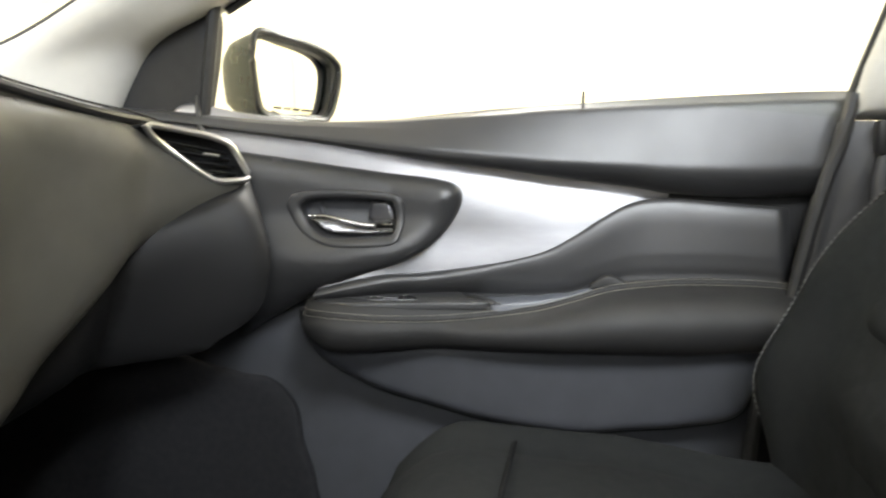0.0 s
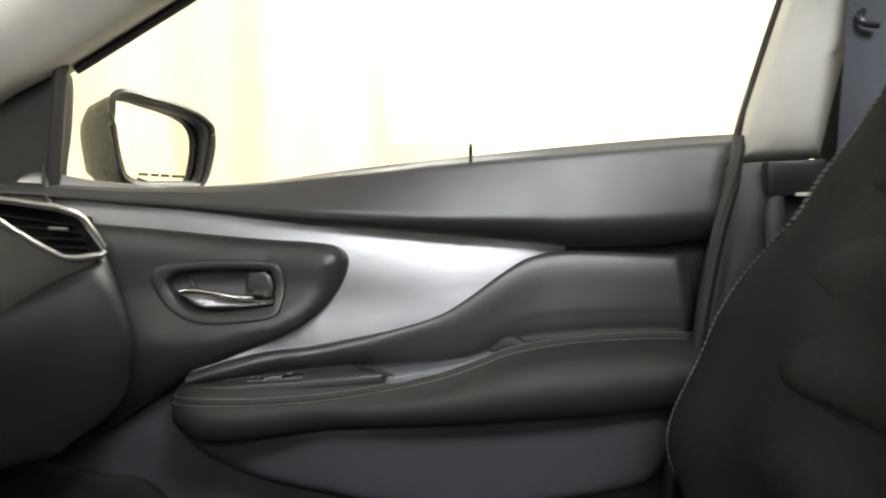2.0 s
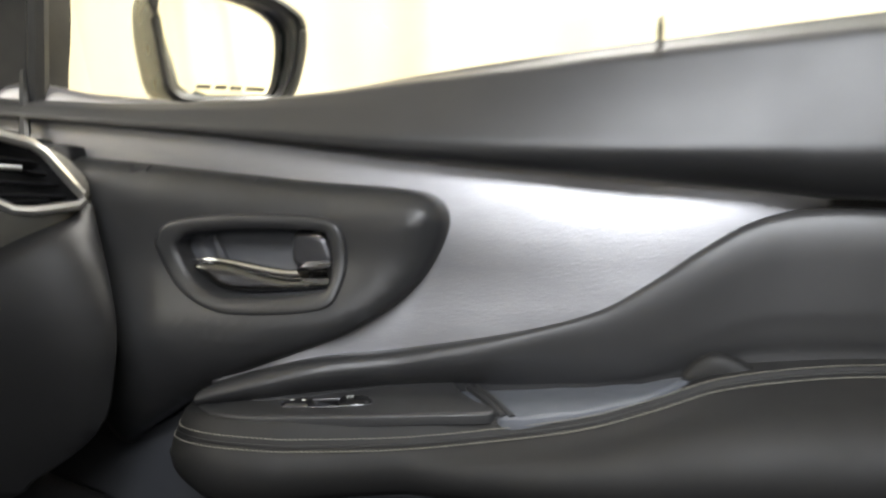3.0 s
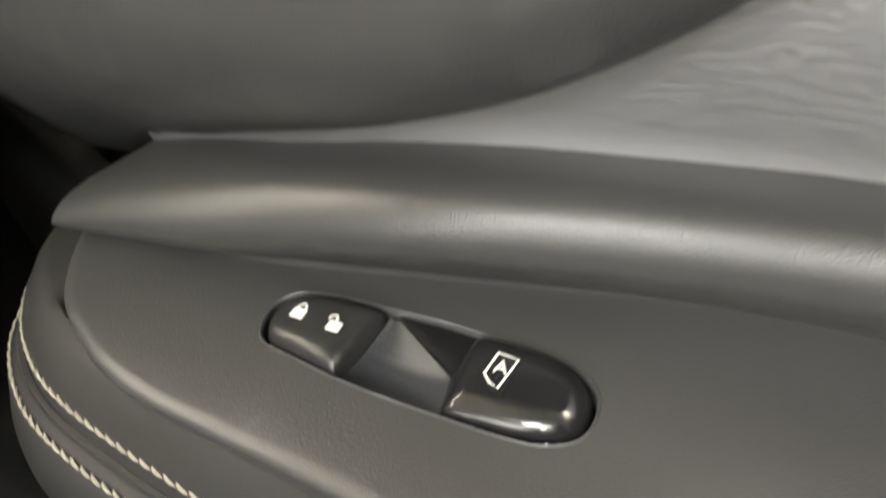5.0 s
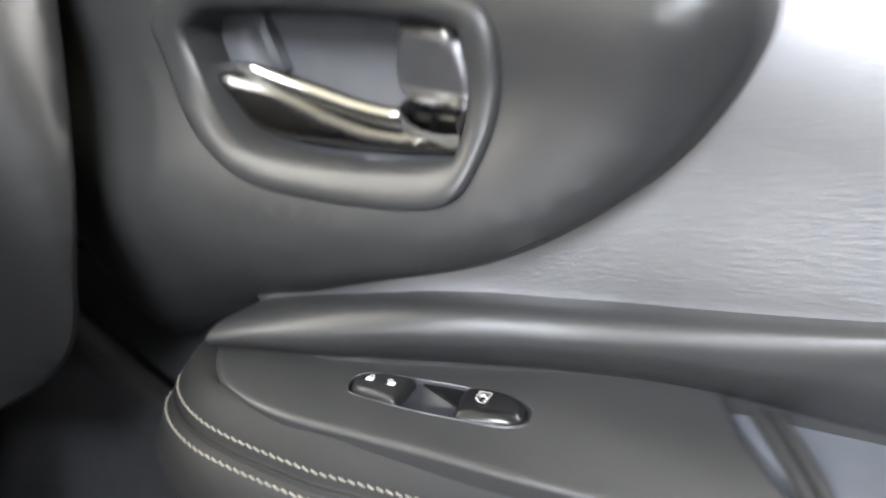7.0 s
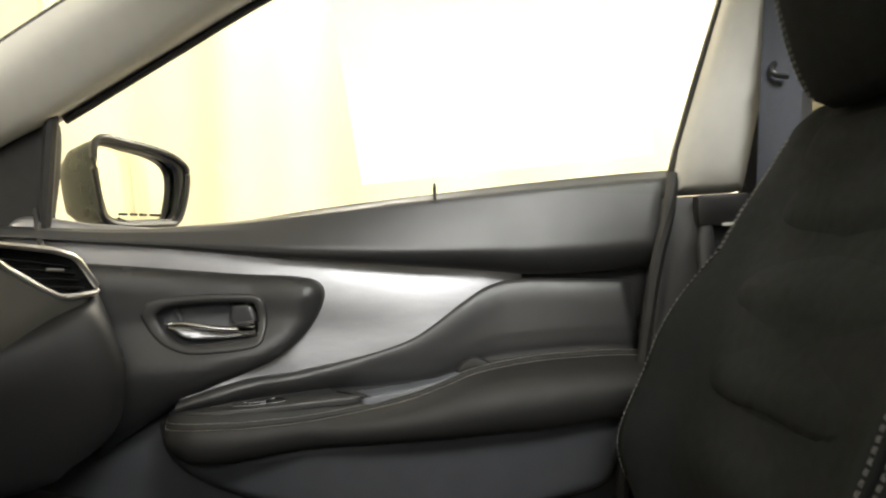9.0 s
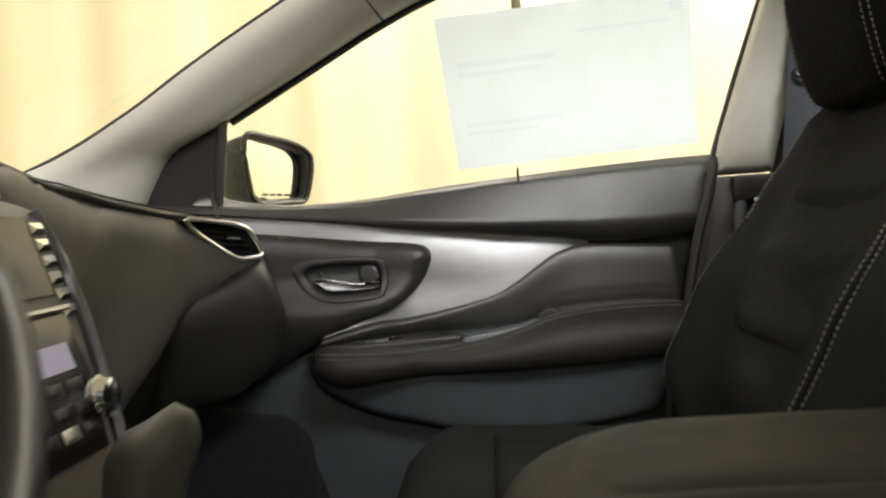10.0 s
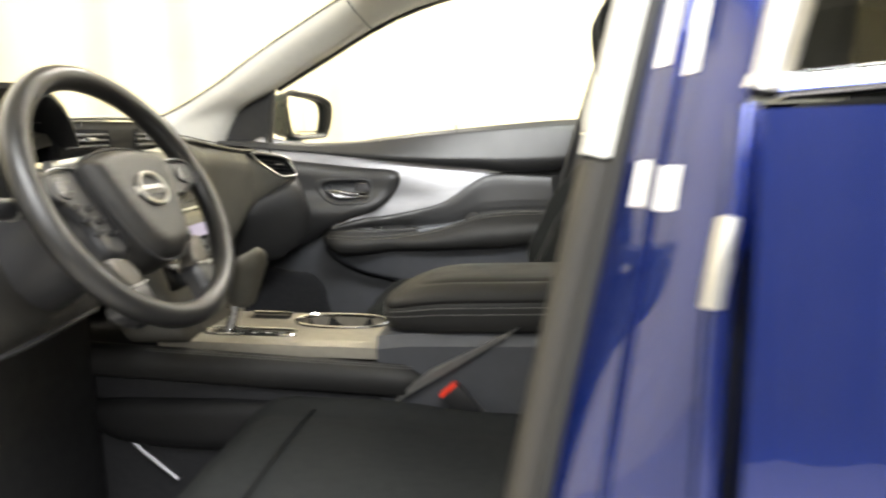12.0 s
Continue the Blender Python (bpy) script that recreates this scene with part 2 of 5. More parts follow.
def pillow(outline, to3, h=0.01, r=0.02, step=0.02, skirt=0.01, holes=(), n=8, smooth_line=True, dip=False):
    """A padded panel over a plane outline: rises by h within r of its rim, with a skirt behind. to3(u, v, w) gives the place."""
    from mathutils.geometry import delaunay_2d_cdt
    rings = [spline(o, n) if smooth_line else [Vector(q) for q in o] for o in (outline, *holes)]
    verts, edges = [], []
    for ring in rings:
        k = len(verts)
        verts += [Vector((q[0], q[1])) for q in ring]
        edges += [(k + i, k + (i + 1) % len(ring)) for i in range(len(ring))]
    nb = len(verts)
    main = rings[0]
    for ring in rings:
        m = len(ring)
        for off in (0.08, 0.3, 0.65, 1.0):
            for i in range(m):
                tan = ring[(i + 1) % m] - ring[i - 1]
                nrm = Vector((-tan[1], tan[0]))
                if nrm.length < 1e-9:
                    continue
                nrm.normalize()
                for s in (1, -1):
                    q = Vector((ring[i][0], ring[i][1])) + nrm * (s * off * r)
                    if inside(main, q) and not any(inside(o, q) for o in rings[1:]):
                        dd = min(edge_dist(o, np.array(q)) for o in rings)
                        if dd > off * r * 0.9:
                            verts.append(q)
    us, vs = [q[0] for q in main], [q[1] for q in main]
    u = min(us) + step / 2
    while u < max(us):
        v = min(vs) + step / 2
        while v < max(vs):
            q = Vector((u, v))
            if inside(main, q) and not any(inside(o, q) for o in rings[1:]):
                if min(edge_dist(o, np.array(q)) for o in rings) > 0.35 * step:
                    verts.append(q)
            v += step
        u += step
    vo, _, fo, *_ = delaunay_2d_cdt(verts, edges, [], 0, 1e-6)
    bm = bmesh.new()
    made = []
    for q in vo:
        d = min(edge_dist(o, np.array(q)) for o in (rings if dip else rings[:1]))
        k = min(d / r, 1)
        made.append(bm.verts.new(to3(q[0], q[1], h * math.sqrt(max(0, 1 - (1 - k) ** 2)))))
    for f in fo:
        c = sum((vo[i] for i in f), Vector((0, 0))) / len(f)
        if inside(main, c) and not any(inside(o, c) for o in rings[1:]):
            try:
                bm.faces.new([made[i] for i in f])
            except ValueError:
                pass
    for v in [v for v in bm.verts if not v.link_faces]:
        bm.verts.remove(v)
    if skirt:
        bm.normal_update()
        rim = [e for e in bm.edges if len(e.link_faces) == 1]
        back = {}
        a, b = to3(us[0], vs[0], 0), to3(us[0], vs[0], -skirt)
        for e in rim:
            for v in e.verts:
                if v not in back:
                    back[v] = bm.verts.new(v.co + (Vector(b) - Vector(a)))
        for e in rim:
            bm.faces.new((e.verts[0], e.verts[1], back[e.verts[1]], back[e.verts[0]]))
    return bm


def loft(rings, caps=True, closed=True):
    bm = bmesh.new()
    rows = [[bm.verts.new(q) for q in ring] for ring in rings]
    n = len(rows[0])
    for a, b in zip(rows, rows[1:]):
        for i in range(n if closed else n - 1):
            bm.faces.new((a[i], a[(i + 1) % n], b[(i + 1) % n], b[i]))
    if caps and closed:
        bm.faces.new(rows[0][::-1])
        bm.faces.new(rows[-1])
    return bm


def sheet(f, nu, nv, thick=None):
    """A grid surface f(u, v) with u, v from 0 to 1; thick: a vector to its back."""
    bm = bmesh.new()
    g = [[bm.verts.new(f(i / nu, j / nv)) for j in range(nv + 1)] for i in range(nu + 1)]
    for i in range(nu):
        for j in range(nv):
            bm.faces.new((g[i][j], g[i + 1][j], g[i + 1][j + 1], g[i][j + 1]))
    if thick:
        t = Vector(thick)
        k = [[bm.verts.new(v.co + t) for v in row] for row in g]
        for i in range(nu):
            for j in range(nv):
                bm.faces.new((k[i][j], k[i][j + 1], k[i + 1][j + 1], k[i + 1][j]))
        for i in range(nu):
            bm.faces.new((g[i][0], k[i][0], k[i + 1][0], g[i + 1][0]))
            bm.faces.new((g[i][nv], g[i + 1][nv], k[i + 1][nv], k[i][nv]))
        for j in range(nv):
            bm.faces.new((g[0][j], g[0][j + 1], k[0][j + 1], k[0][j]))
            bm.faces.new((g[nu][j], k[nu][j], k[nu][j + 1], g[nu][j + 1]))
    return bm


def tube(pts, r, seg=10, closed=False, flat=1.0, up=(0, 0, 1)):
    """A bar swept along points; r: one radius, or one for each point."""
    pts = [Vector(q) for q in pts]
    n = len(pts)
    rings = []
    for i, q in enumerate(pts):
        if closed:
            tan = pts[(i + 1) % n] - pts[i - 1]
        else:
            tan = pts[min(i + 1, n - 1)] - pts[max(i - 1, 0)]
        tan.normalize()
        a = Vector(up).cross(tan)
        if a.length < 1e-4:
            a = Vector((1, 0, 0)).cross(tan)
        a.normalize()
        b = tan.cross(a)
        rad = r[i] if isinstance(r, (list, tuple)) else r
        rings.append([q + a * (math.cos(2 * math.pi * k / seg) * rad) + b * (math.sin(2 * math.pi * k / seg) * rad * flat) for k in range(seg)])
    if closed:
        rings.append(rings[0])
        bm = loft(rings, False)
        bmesh.ops.remove_doubles(bm, verts=bm.verts[:], dist=1e-6)
        return bm
    return loft(rings)


def rbox(x0, x1, y0, y1, z0, z1, bevel=0.004, seg=2):
    bm = bmesh.new()
    bmesh.ops.create_cube(bm, size=1)
    for v in bm.verts:
        v.co = Vector(((x0 + x1) / 2 + v.co.x * (x1 - x0), (y0 + y1) / 2 + v.co.y * (y1 - y0), (z0 + z1) / 2 + v.co.z * (z1 - z0)))
    if bevel:
        bmesh.ops.bevel(bm, geom=bm.edges[:], offset=bevel, segments=seg, profile=0.6, affect="EDGES")
    return bm


def join(*bms):
    out = bmesh.new()
    for b in bms:
        me = bpy.data.meshes.new("tmp")
        b.to_mesh(me)
        b.free()
        out.from_mesh(me)
        bpy.data.meshes.remove(me)
    return out


def moved(bm, m):
    bmesh.ops.transform(bm, matrix=m, verts=bm.verts[:])
    return bm


def lerp(a, b, t):
    return a + (b - a) * t


def table(x, rows):
    """A value read between rows of (x, value), smoothly."""
    if x <= rows[0][0]:
        return rows[0][1]
    for (a, p), (b, q) in zip(rows, rows[1:]):
        if x <= b:
            t = (x - a) / (b - a)
            t = t * t * (3 - 2 * t)
            return p + (q - p) * t
    return rows[-1][1]


def along(x, pts):
    """The height of a smooth line through points at x."""
    line = spline(pts, 10, False)
    return float(np.interp(x, [p[0] for p in line], [p[1] for p in line]))


def stitches(line, normal, length=0.0043, gap=0.0006, r=0.00055, lean=0.22):
    """Short slanted threads along a line."""
    line = [Vector(q) for q in line]
    bm = bmesh.new()
    want, run = 0.0, 0.0
    nrm = Vector(normal).normalized()
    for a, b in zip(line, line[1:]):
        d = (b - a).length
        if d < 1e-9:
            continue
        tan = (b - a) / d
        side = tan.cross(nrm).normalized()
        while want <= run + d:
            c = a + tan * (want - run)
            ring = []
            for k5, rad in ((-0.5, 0.45), (-0.3, 0.9), (0.0, 1.0), (0.3, 0.9), (0.5, 0.45)):
                q = c + tan * (length * k5) + side * (length * lean * k5) + nrm * (r * (0.7 - 4.5 * k5 * k5))
                ring.append([bm.verts.new(q + side * math.cos(k * math.pi / 3) * rad * r + nrm * math.sin(k * math.pi / 3) * rad * r) for k in range(6)])
            for s, t in zip(ring, ring[1:]):
                for k in range(6):
                    bm.faces.new((s[k], s[(k + 1) % 6], t[(k + 1) % 6], t[k]))
            bm.faces.new(ring[0][::-1])
            bm.faces.new(ring[-1])
            want += length + gap
        run += d
    return bm

# ---- the booth round the car ----


def wall(name, label, a, b, folds, depth, z1=3.0, cloth=CURTAIN):
    """A hanging curtain from a to b with uneven folds."""
    a, b = Vector(a), Vector(b)
    d = b - a
    nrm = Vector((-d.y, d.x, 0)).normalized()
    rnd = random.Random(len(name) + int(a.x * 10))
    ph = [rnd.uniform(0, 6.28) for _ in range(4)]

    def f(u, v):
        w = math.sin(u * folds * 6.28 + ph[0] + 0.8 * math.sin(u * 17 + ph[1])) + 0.28 * math.sin(u * folds * 14.1 + ph[2] + v) + 0.4 * math.sin(u * folds * 2.7 + ph[3] + 0.6 * v)
        p = a + d * (u + 0.004 * math.sin(v * 3 + u * 40)) + nrm * (w * depth * (1 - 0.3 * v))
        return (p.x, p.y, v * z1)
    return solo(name, sheet(f, 260, 10, nrm * 0.004), cloth, label, "curtain", "structure")


wall("wall_passenger_side", "cream hanging curtain with soft folds, brightly lit", (4.5, 2.3, 0), (-2.6, 2.3, 0), 13, 0.026)
wall("wall_front", "cream hanging curtain ahead of the windscreen", (-2.6, 2.3, 0), (-2.6, -3.4, 0), 18, 0.03)
# Unseen open side closed off; its darkened cloth stands for a dim hall.
wall("wall_driver_side", "unseen grey curtain, darkened to stand for the dim open side", (-2.6, -3.4, 0), (4.5, -3.4, 0), 20, 0.03, cloth=DIMCLOTH)
wall("wall_rear", "cream curtain behind the car", (4.5, -3.4, 0), (4.5, 2.385, 0), 16, 0.03)
solo("ground", rbox(-2.7, 4.6, -3.5, 2.4, -0.1, 0.0, 0), CONCRETE, "smooth grey booth floor under the car", "floor", "structure")
solo("ceiling", rbox(-2.7, 4.6, -3.5, 2.4, 3.0, 3.1, 0), CEIL, "pale booth ceiling above the lamps", "ceiling", "structure")
solo("hanging_rod", tube([(0.45, 2.17, 1.735), (0.45, 2.17, 1.737), (0.45, 2.17, 3.0)], [0.006, 0.017, 0.017], 12), POLE, "round dark rod hanging from the booth ceiling", "rod")

# ---- car shell ----
car = thing("car", (0.6, 0, 0.3), "metallic blue car body with pale pillar trim", "car")


def band(ea, eb, bulge, n=40, m=14, back=0.03):
    """A pillar cover between two edge lines, swelling inwards."""
    a, b = spline(ea, 10, False), spline(eb, 10, False)

    def pick(line, u):
        k = u * (len(line) - 1)
        i = min(int(k), len(line) - 2)
        return line[i].lerp(line[i + 1], k - i)

    def f(u, v):
        p, q = pick(a, u), pick(b, u)
        c = p.lerp(q, v)
        t = (a[-1] - a[0]).normalized()
        nrm = (q - p).cross(t).normalized()
        if nrm.y > 0:
            nrm = -nrm
        return c + nrm * (bulge * (1 - (2 * v - 1) ** 4))
    return f if back is None else sheet(f, n, m, (0, back, 0.004))


apillar = part("a_pillar_trim", band(
    [(-0.30, 0.735, 1.13), (-0.235, 0.745, 1.235), (-0.135, 0.742, 1.287), (0.036, 0.738, 1.377), (0.151, 0.735, 1.436), (0.264, 0.73, 1.481), (0.391, 0.72, 1.511)],
    [(-0.56, 0.60, 1.17), (-0.416, 0.655, 1.224), (-0.277, 0.658, 1.294), (-0.163, 0.66, 1.366), (-0.05, 0.66, 1.431), (0.098, 0.66, 1.509), (0.23, 0.655, 1.555)], 0.022),
    PILLAR, car, "pale grey windscreen pillar trim")
joint = band([(0.13, 0.7345, 1.425), (0.151, 0.735, 1.436), (0.172, 0.7335, 1.445)], [(0.075, 0.66, 1.497), (0.098, 0.66, 1.509), (0.12, 0.66, 1.516)], 0.0225, back=None)
part("pillar_joint", tube([joint(0.5, v) for v in np.linspace(0.0, 1.0, 24)], 0.0022, 6), GREYPLASTIC, apillar, "fine joint below the headliner")
part("windscreen_seal", tube(spline([(-0.60, 0.60, 1.145), (-0.42, 0.664, 1.226), (-0.281, 0.667, 1.296), (-0.167, 0.669, 1.368), (-0.054, 0.669, 1.433), (0.094, 0.669, 1.511), (0.23, 0.664, 1.556)], 8, False), 0.005, 8), RUBBER, car, "black windscreen edge")
part("window_seal", tube(spline([(-0.13, 0.752, 1.284), (0.038, 0.747, 1.373), (0.153, 0.743, 1.432), (0.266, 0.738, 1.477), (0.393, 0.73, 1.507), (0.6, 0.72, 1.525), (0.818, 0.72, 1.52)], 8, False), 0.006, 8), RUBBER, car, "black window frame seal")
part("mirror_patch", pillow([(-0.30, 1.105), (-0.305, 1.16), (-0.275, 1.225), (-0.235, 1.258), (-0.19, 1.274), (-0.150, 1.286), (-0.152, 1.22), (-0.163, 1.16), (-0.170, 1.105), (-0.235, 1.102)], lambda u, v, w: (u, 0.750 - w - 0.03 * (v - 1.13), v), 0.006, 0.02, 0.015, 0.03, n=6), BLACKBOWL, car, "black triangular mirror patch")
part("quarter_divider", tube([(-0.160, 0.737, 1.128), (-0.139, 0.733, 1.29)], 0.009, 8), RUBBER, car)
part("door_gap_seal", tube([(-0.166, 0.733, 1.165), (-0.160, 0.722, 1.128), (-0.140, 0.700, 1.098)], 0.0045, 8), RUBBER, car, "black seal between dash and door")

# headliner and roof rails
# Sunroof assumed, out of view; it lets overhead light reach the door trim.
SUNROOF = (0.36, 1.62, -0.40, 0.40)


def with_opening(bm, k=0.0):
    """Cut the sunroof's opening from a roof sheet."""
    x0, x1, y0, y1 = SUNROOF
    gone = [f for f in bm.faces if x0 - k < f.calc_center_median().x < x1 + k and y0 - k < f.calc_center_median().y < y1 + k]
    bmesh.ops.delete(bm, geom=gone, context="FACES")
    return bm


part("headliner", with_opening(sheet(lambda u, v: (lerp(0.16, 2.6, u), lerp(-0.66, 0.66, v), 1.552 + 0.05 * (1 - (2 * v - 1) ** 2) + 0.03 * math.sin(u * 3.1)), 60, 44, (0, 0, 0.03))), PILLAR, car, "pale cloth headliner")
sx0, sx1, sy0, sy1 = SUNROOF
part("sunroof_trim", tube(spline([(sx0, sy0, 1.60), ((sx0 + sx1) / 2, sy0, 1.61), (sx1, sy0, 1.605), (sx1, 0, 1.625), (sx1, sy1, 1.605), ((sx0 + sx1) / 2, sy1, 1.61), (sx0, sy1, 1.60), (sx0, 0, 1.62)], 4), 0.03, 8, True), PILLAR, car, "pale sunroof surround")
part("sunroof_glass", sheet(lambda u, v: (lerp(sx0 - 0.03, sx1 + 0.03, u), lerp(sy0 - 0.03, sy1 + 0.03, v), 1.668 + 0.02 * math.sin(u * 3.1)), 8, 8), GLASS, car, "clear sunroof glass").visible_shadow = False
part("roof_rail_trim", band([(0.391, 0.72, 1.511), (0.8, 0.712, 1.53), (1.6, 0.70, 1.53), (2.5, 0.66, 1.48)], [(0.23, 0.655, 1.555), (0.8, 0.64, 1.575), (1.6, 0.63, 1.57), (2.5, 0.6, 1.52)], 0.012), PILLAR, car)
part("roof_rail_trim", band([(0.1, -0.76, 1.42), (0.8, -0.75, 1.53), (1.6, -0.73, 1.53), (2.5, -0.68, 1.48)], [(0.1, -0.655, 1.50), (0.8, -0.64, 1.575), (1.6, -0.63, 1.57), (2.5, -0.6, 1.52)], 0.0), PILLAR, car)
part("roof_panel", with_opening(sheet(lambda u, v: (lerp(0.2, 2.7, u), lerp(-0.70, 0.72, v), 1.60 + 0.06 * (1 - (2 * v - 1) ** 2) + 0.02 * math.sin(u * 3.1)), 60, 44, (0, 0, 0.006))), BLUE, car)
part("windscreen", sheet(lambda u, v: (lerp(-0.62, 0.22, u) - 0.10 * (1 - (2 * v - 1) ** 2), lerp(-0.70, 0.70, v), lerp(1.11, 1.60, u)), 8, 16), GLASS, car, "clear windscreen").visible_shadow = False
# passenger B pillar
part("b_pillar_trim", pillow([(0.700, 1.137), (0.712, 1.20), (0.805, 1.49), (0.83, 1.53), (0.91, 1.53), (0.885, 1.47), (0.825, 1.27), (0.797, 1.137)], lambda u, v, w: (u, 0.775 - 0.16 * (v - 1.14) - w, v), 0.018, 0.03, 0.025, 0.05, smooth_line=False), PILLAR, car, "pale upper pillar trim")
part("b_pillar_lower", pillow([(0.69, 1.133), (0.815, 1.133), (0.84, 0.9), (0.82, 0.6), (0.66, 0.6), (0.64, 0.9)], lambda u, v, w: (u, 0.772 - w, v), 0.02, 0.03, 0.03, 0.05, smooth_line=False), PLASTIC, car, "dark lower pillar trim")
part("b_pillar_ridge", tube([(0.735, 0.748, 1.12), (0.728, 0.742, 1.06), (0.722, 0.74, 0.99)], [0.006, 0.012, 0.004], 10), GREYPLASTIC, car)
part("belt_slot_cover", rbox(0.719, 0.79, 0.735, 0.76, 1.089, 1.132, 0.005), SMOOTH, car, "black belt height slider")
part("slider_clip", rbox(0.750, 0.771, 0.730, 0.737, 1.088, 1.0925, 0.001), WHITEMARK, car)
part("window_seal", tube([(0.702, 0.792, 1.165), (0.74, 0.775, 1.29), (0.808, 0.745, 1.49), (0.818, 0.735, 1.53)], 0.006, 8), RUBBER, car)
part("pillar_seal", tube(spline([(0.702, 0.78, 1.165), (0.685, 0.76, 1.11), (0.662, 0.752, 1.04), (0.645, 0.75, 0.965), (0.632, 0.75, 0.90), (0.60, 0.75, 0.78), (0.585, 0.75, 0.6)], 6, False), 0.009, 8), RUBBER, car, "black door seal")
part("pillar_backing", rbox(0.80, 0.905, 0.775, 0.80, 0.55, 1.50, 0.004), PLASTIC, car)
belt_web = thing("seat_belt", (0.83, 0.72, 0.5), "grey woven seat belt hanging beside the pillar", "seat belt")
part("webbing", sheet(lambda u, v: (lerp(0.785, 0.842, u) + 0.05 * (v - 0.3) - 0.012 * math.sin(v * 3), 0.738 - 0.03 * v + 0.004 * math.sin(u * 3.1), lerp(0.55, 1.42, v)), 6, 24, (0, 0.0012, 0)), WEB, belt_web)
part("belt_guide", tube(spline([(0.826, 0.715, 1.30), (0.818, 0.708, 1.292), (0.822, 0.705, 1.283), (0.838, 0.705, 1.280)], 5, False), 0.004, 8), SMOOTH, belt_web, "black belt guide")
# rear passenger side: door trim and tinted glass
part("rear_door_trim", pillow([(0.84, 1.165), (1.2, 1.20), (1.75, 1.24), (1.8, 1.0), (1.7, 0.6), (0.84, 0.6)], lambda u, v, w: (u, 0.775 - w, v), 0.04, 0.05, 0.05, 0.04, smooth_line=False), FABRIC2, car, "dark rear door panel")
part("rear_window", sheet(lambda u, v: (lerp(0.86, 1.85, u), 0.80 - 0.075 * v, lerp(1.15, 1.53, v)), 2, 2), TINT, car, "privacy glass").visible_shadow = False
part("floor_pan", rbox(-0.66, 2.4, -0.72, 0.76, 0.38, 0.42, 0.0), CARPET, car, "dark carpet")
part("firewall", rbox(-0.62, -0.56, -0.74, 0.74, 0.42, 1.1, 0.0), CARPET, car)
part("outer_sill", rbox(-0.6, 2.4, 0.86, 0.95, 0.35, 1.0, 0.02), BLUE, car)
part("tail_bulkhead", rbox(2.4, 2.46, -0.72, 0.74, 0.42, 1.15, 0.0), CARPET, car)

# ---- driver's side pillar and rear door ----
part("b_pillar_seal", tube(spline([(0.50, -0.805, 0.50), (0.567, -0.803, 0.865), (0.613, -0.80, 1.068), (0.628, -0.799, 1.132)], 8, False), 0.016, 12), FASCIA, car, "dull dark pillar trim edge")
part("b_pillar_edge", tube(spline([(0.629, -0.799, 1.136), (0.654, -0.797, 1.246), (0.70, -0.775, 1.40), (0.745, -0.74, 1.53)], 8, False), 0.0165, 12), PILLAR, car, "pale upper pillar trim edge")
part("door_opening_seal", tube(spline([(0.512, -0.818, 0.50), (0.579, -0.816, 0.865), (0.625, -0.813, 1.068), (0.667, -0.810, 1.246), (0.713, -0.789, 1.40), (0.757, -0.753, 1.53)], 8, False), 0.0075, 8), RUBBER, car, "thin black door opening seal")
part("b_pillar_trim", pillow([(0.655, 1.17), (0.735, 1.50), (0.86, 1.50), (0.80, 1.17)], lambda u, v, w: (u, -0.765 + w + 0.16 * (v - 1.14), v), 0.02, 0.03, 0.03, 0.03, smooth_line=False), PILLAR, car)
part("b_pillar_lower", pillow([(0.672, 1.165), (0.80, 1.165), (0.80, 0.5), (0.60, 0.5)], lambda u, v, w: (u, -0.765 + w, v), 0.02, 0.03, 0.04, 0.03, smooth_line=False), PLASTIC, car)
JAMB_IN = [(0.515, -0.812, 0.50), (0.58, -0.812, 0.865), (0.626, -0.808, 1.068), (0.666, -0.805, 1.246), (0.712, -0.785, 1.40), (0.755, -0.75, 1.53)]
JAMB_OUT = [(0.635, -0.902, 0.50), (0.675, -0.902, 0.865), (0.692, -0.902, 1.068), (0.718, -0.892, 1.246), (0.755, -0.85, 1.40), (0.79, -0.80, 1.53)]
jamb = part("b_pillar_panel", band(JAMB_IN, JAMB_OUT, 0.006, back=0.004), BLUE, car, "metallic blue door pillar")
on_jamb = band(JAMB_IN, JAMB_OUT, 0.006, back=None)
for u0, u1, v0, v1 in ((0.436, 0.470, 0.27, 0.385), (0.435, 0.467, 0.41, 0.65), (0.540, 0.62, 0.25, 0.385), (0.532, 0.61, 0.53, 0.645)):
    part("pillar_label", sheet(lambda u, v: on_jamb(lerp(u0, u1, u), lerp(v0, v1, v)) + Vector((-0.0012, -0.0008, 0)), 6, 6, (-0.0003, -0.0002, 0)), STICKER, jamb, "white sticker")
part("jamb_crease", tube([on_jamb(u, 0.46) for u in np.linspace(0.05, 0.95, 30)], 0.004, 8), BLUE, jamb)
part("striker_bolt", tube([on_jamb(0.16, 0.5), on_jamb(0.16, 0.5) + Vector((-0.012, -0.008, 0))], 0.006, 10), SATIN, jamb)
rear_door = thing("rear_door", (1.1, -0.92, 0.4), "closed metallic blue rear door with bright window trim", "car door")


def skin(u, v):
    z = lerp(0.42, 1.165, v)
    return (lerp(0.705 - 0.03 * (1 - v), 1.75, u), -0.925 - 0.02 * math.sin(v * 2.6) - 0.012 * (1 - u) * u, z)


part("door_skin", sheet(skin, 30, 24, (0, 0.02, 0)), BLUE, rear_door)
part("door_fold", tube(spline([(0.660, -0.915, 0.45), (0.675, -0.921, 0.8), (0.686, -0.918, 1.045), (0.696, -0.915, 1.10), (0.703, -0.905, 1.168)], 6, False), 0.009, 10), BLUE, rear_door)
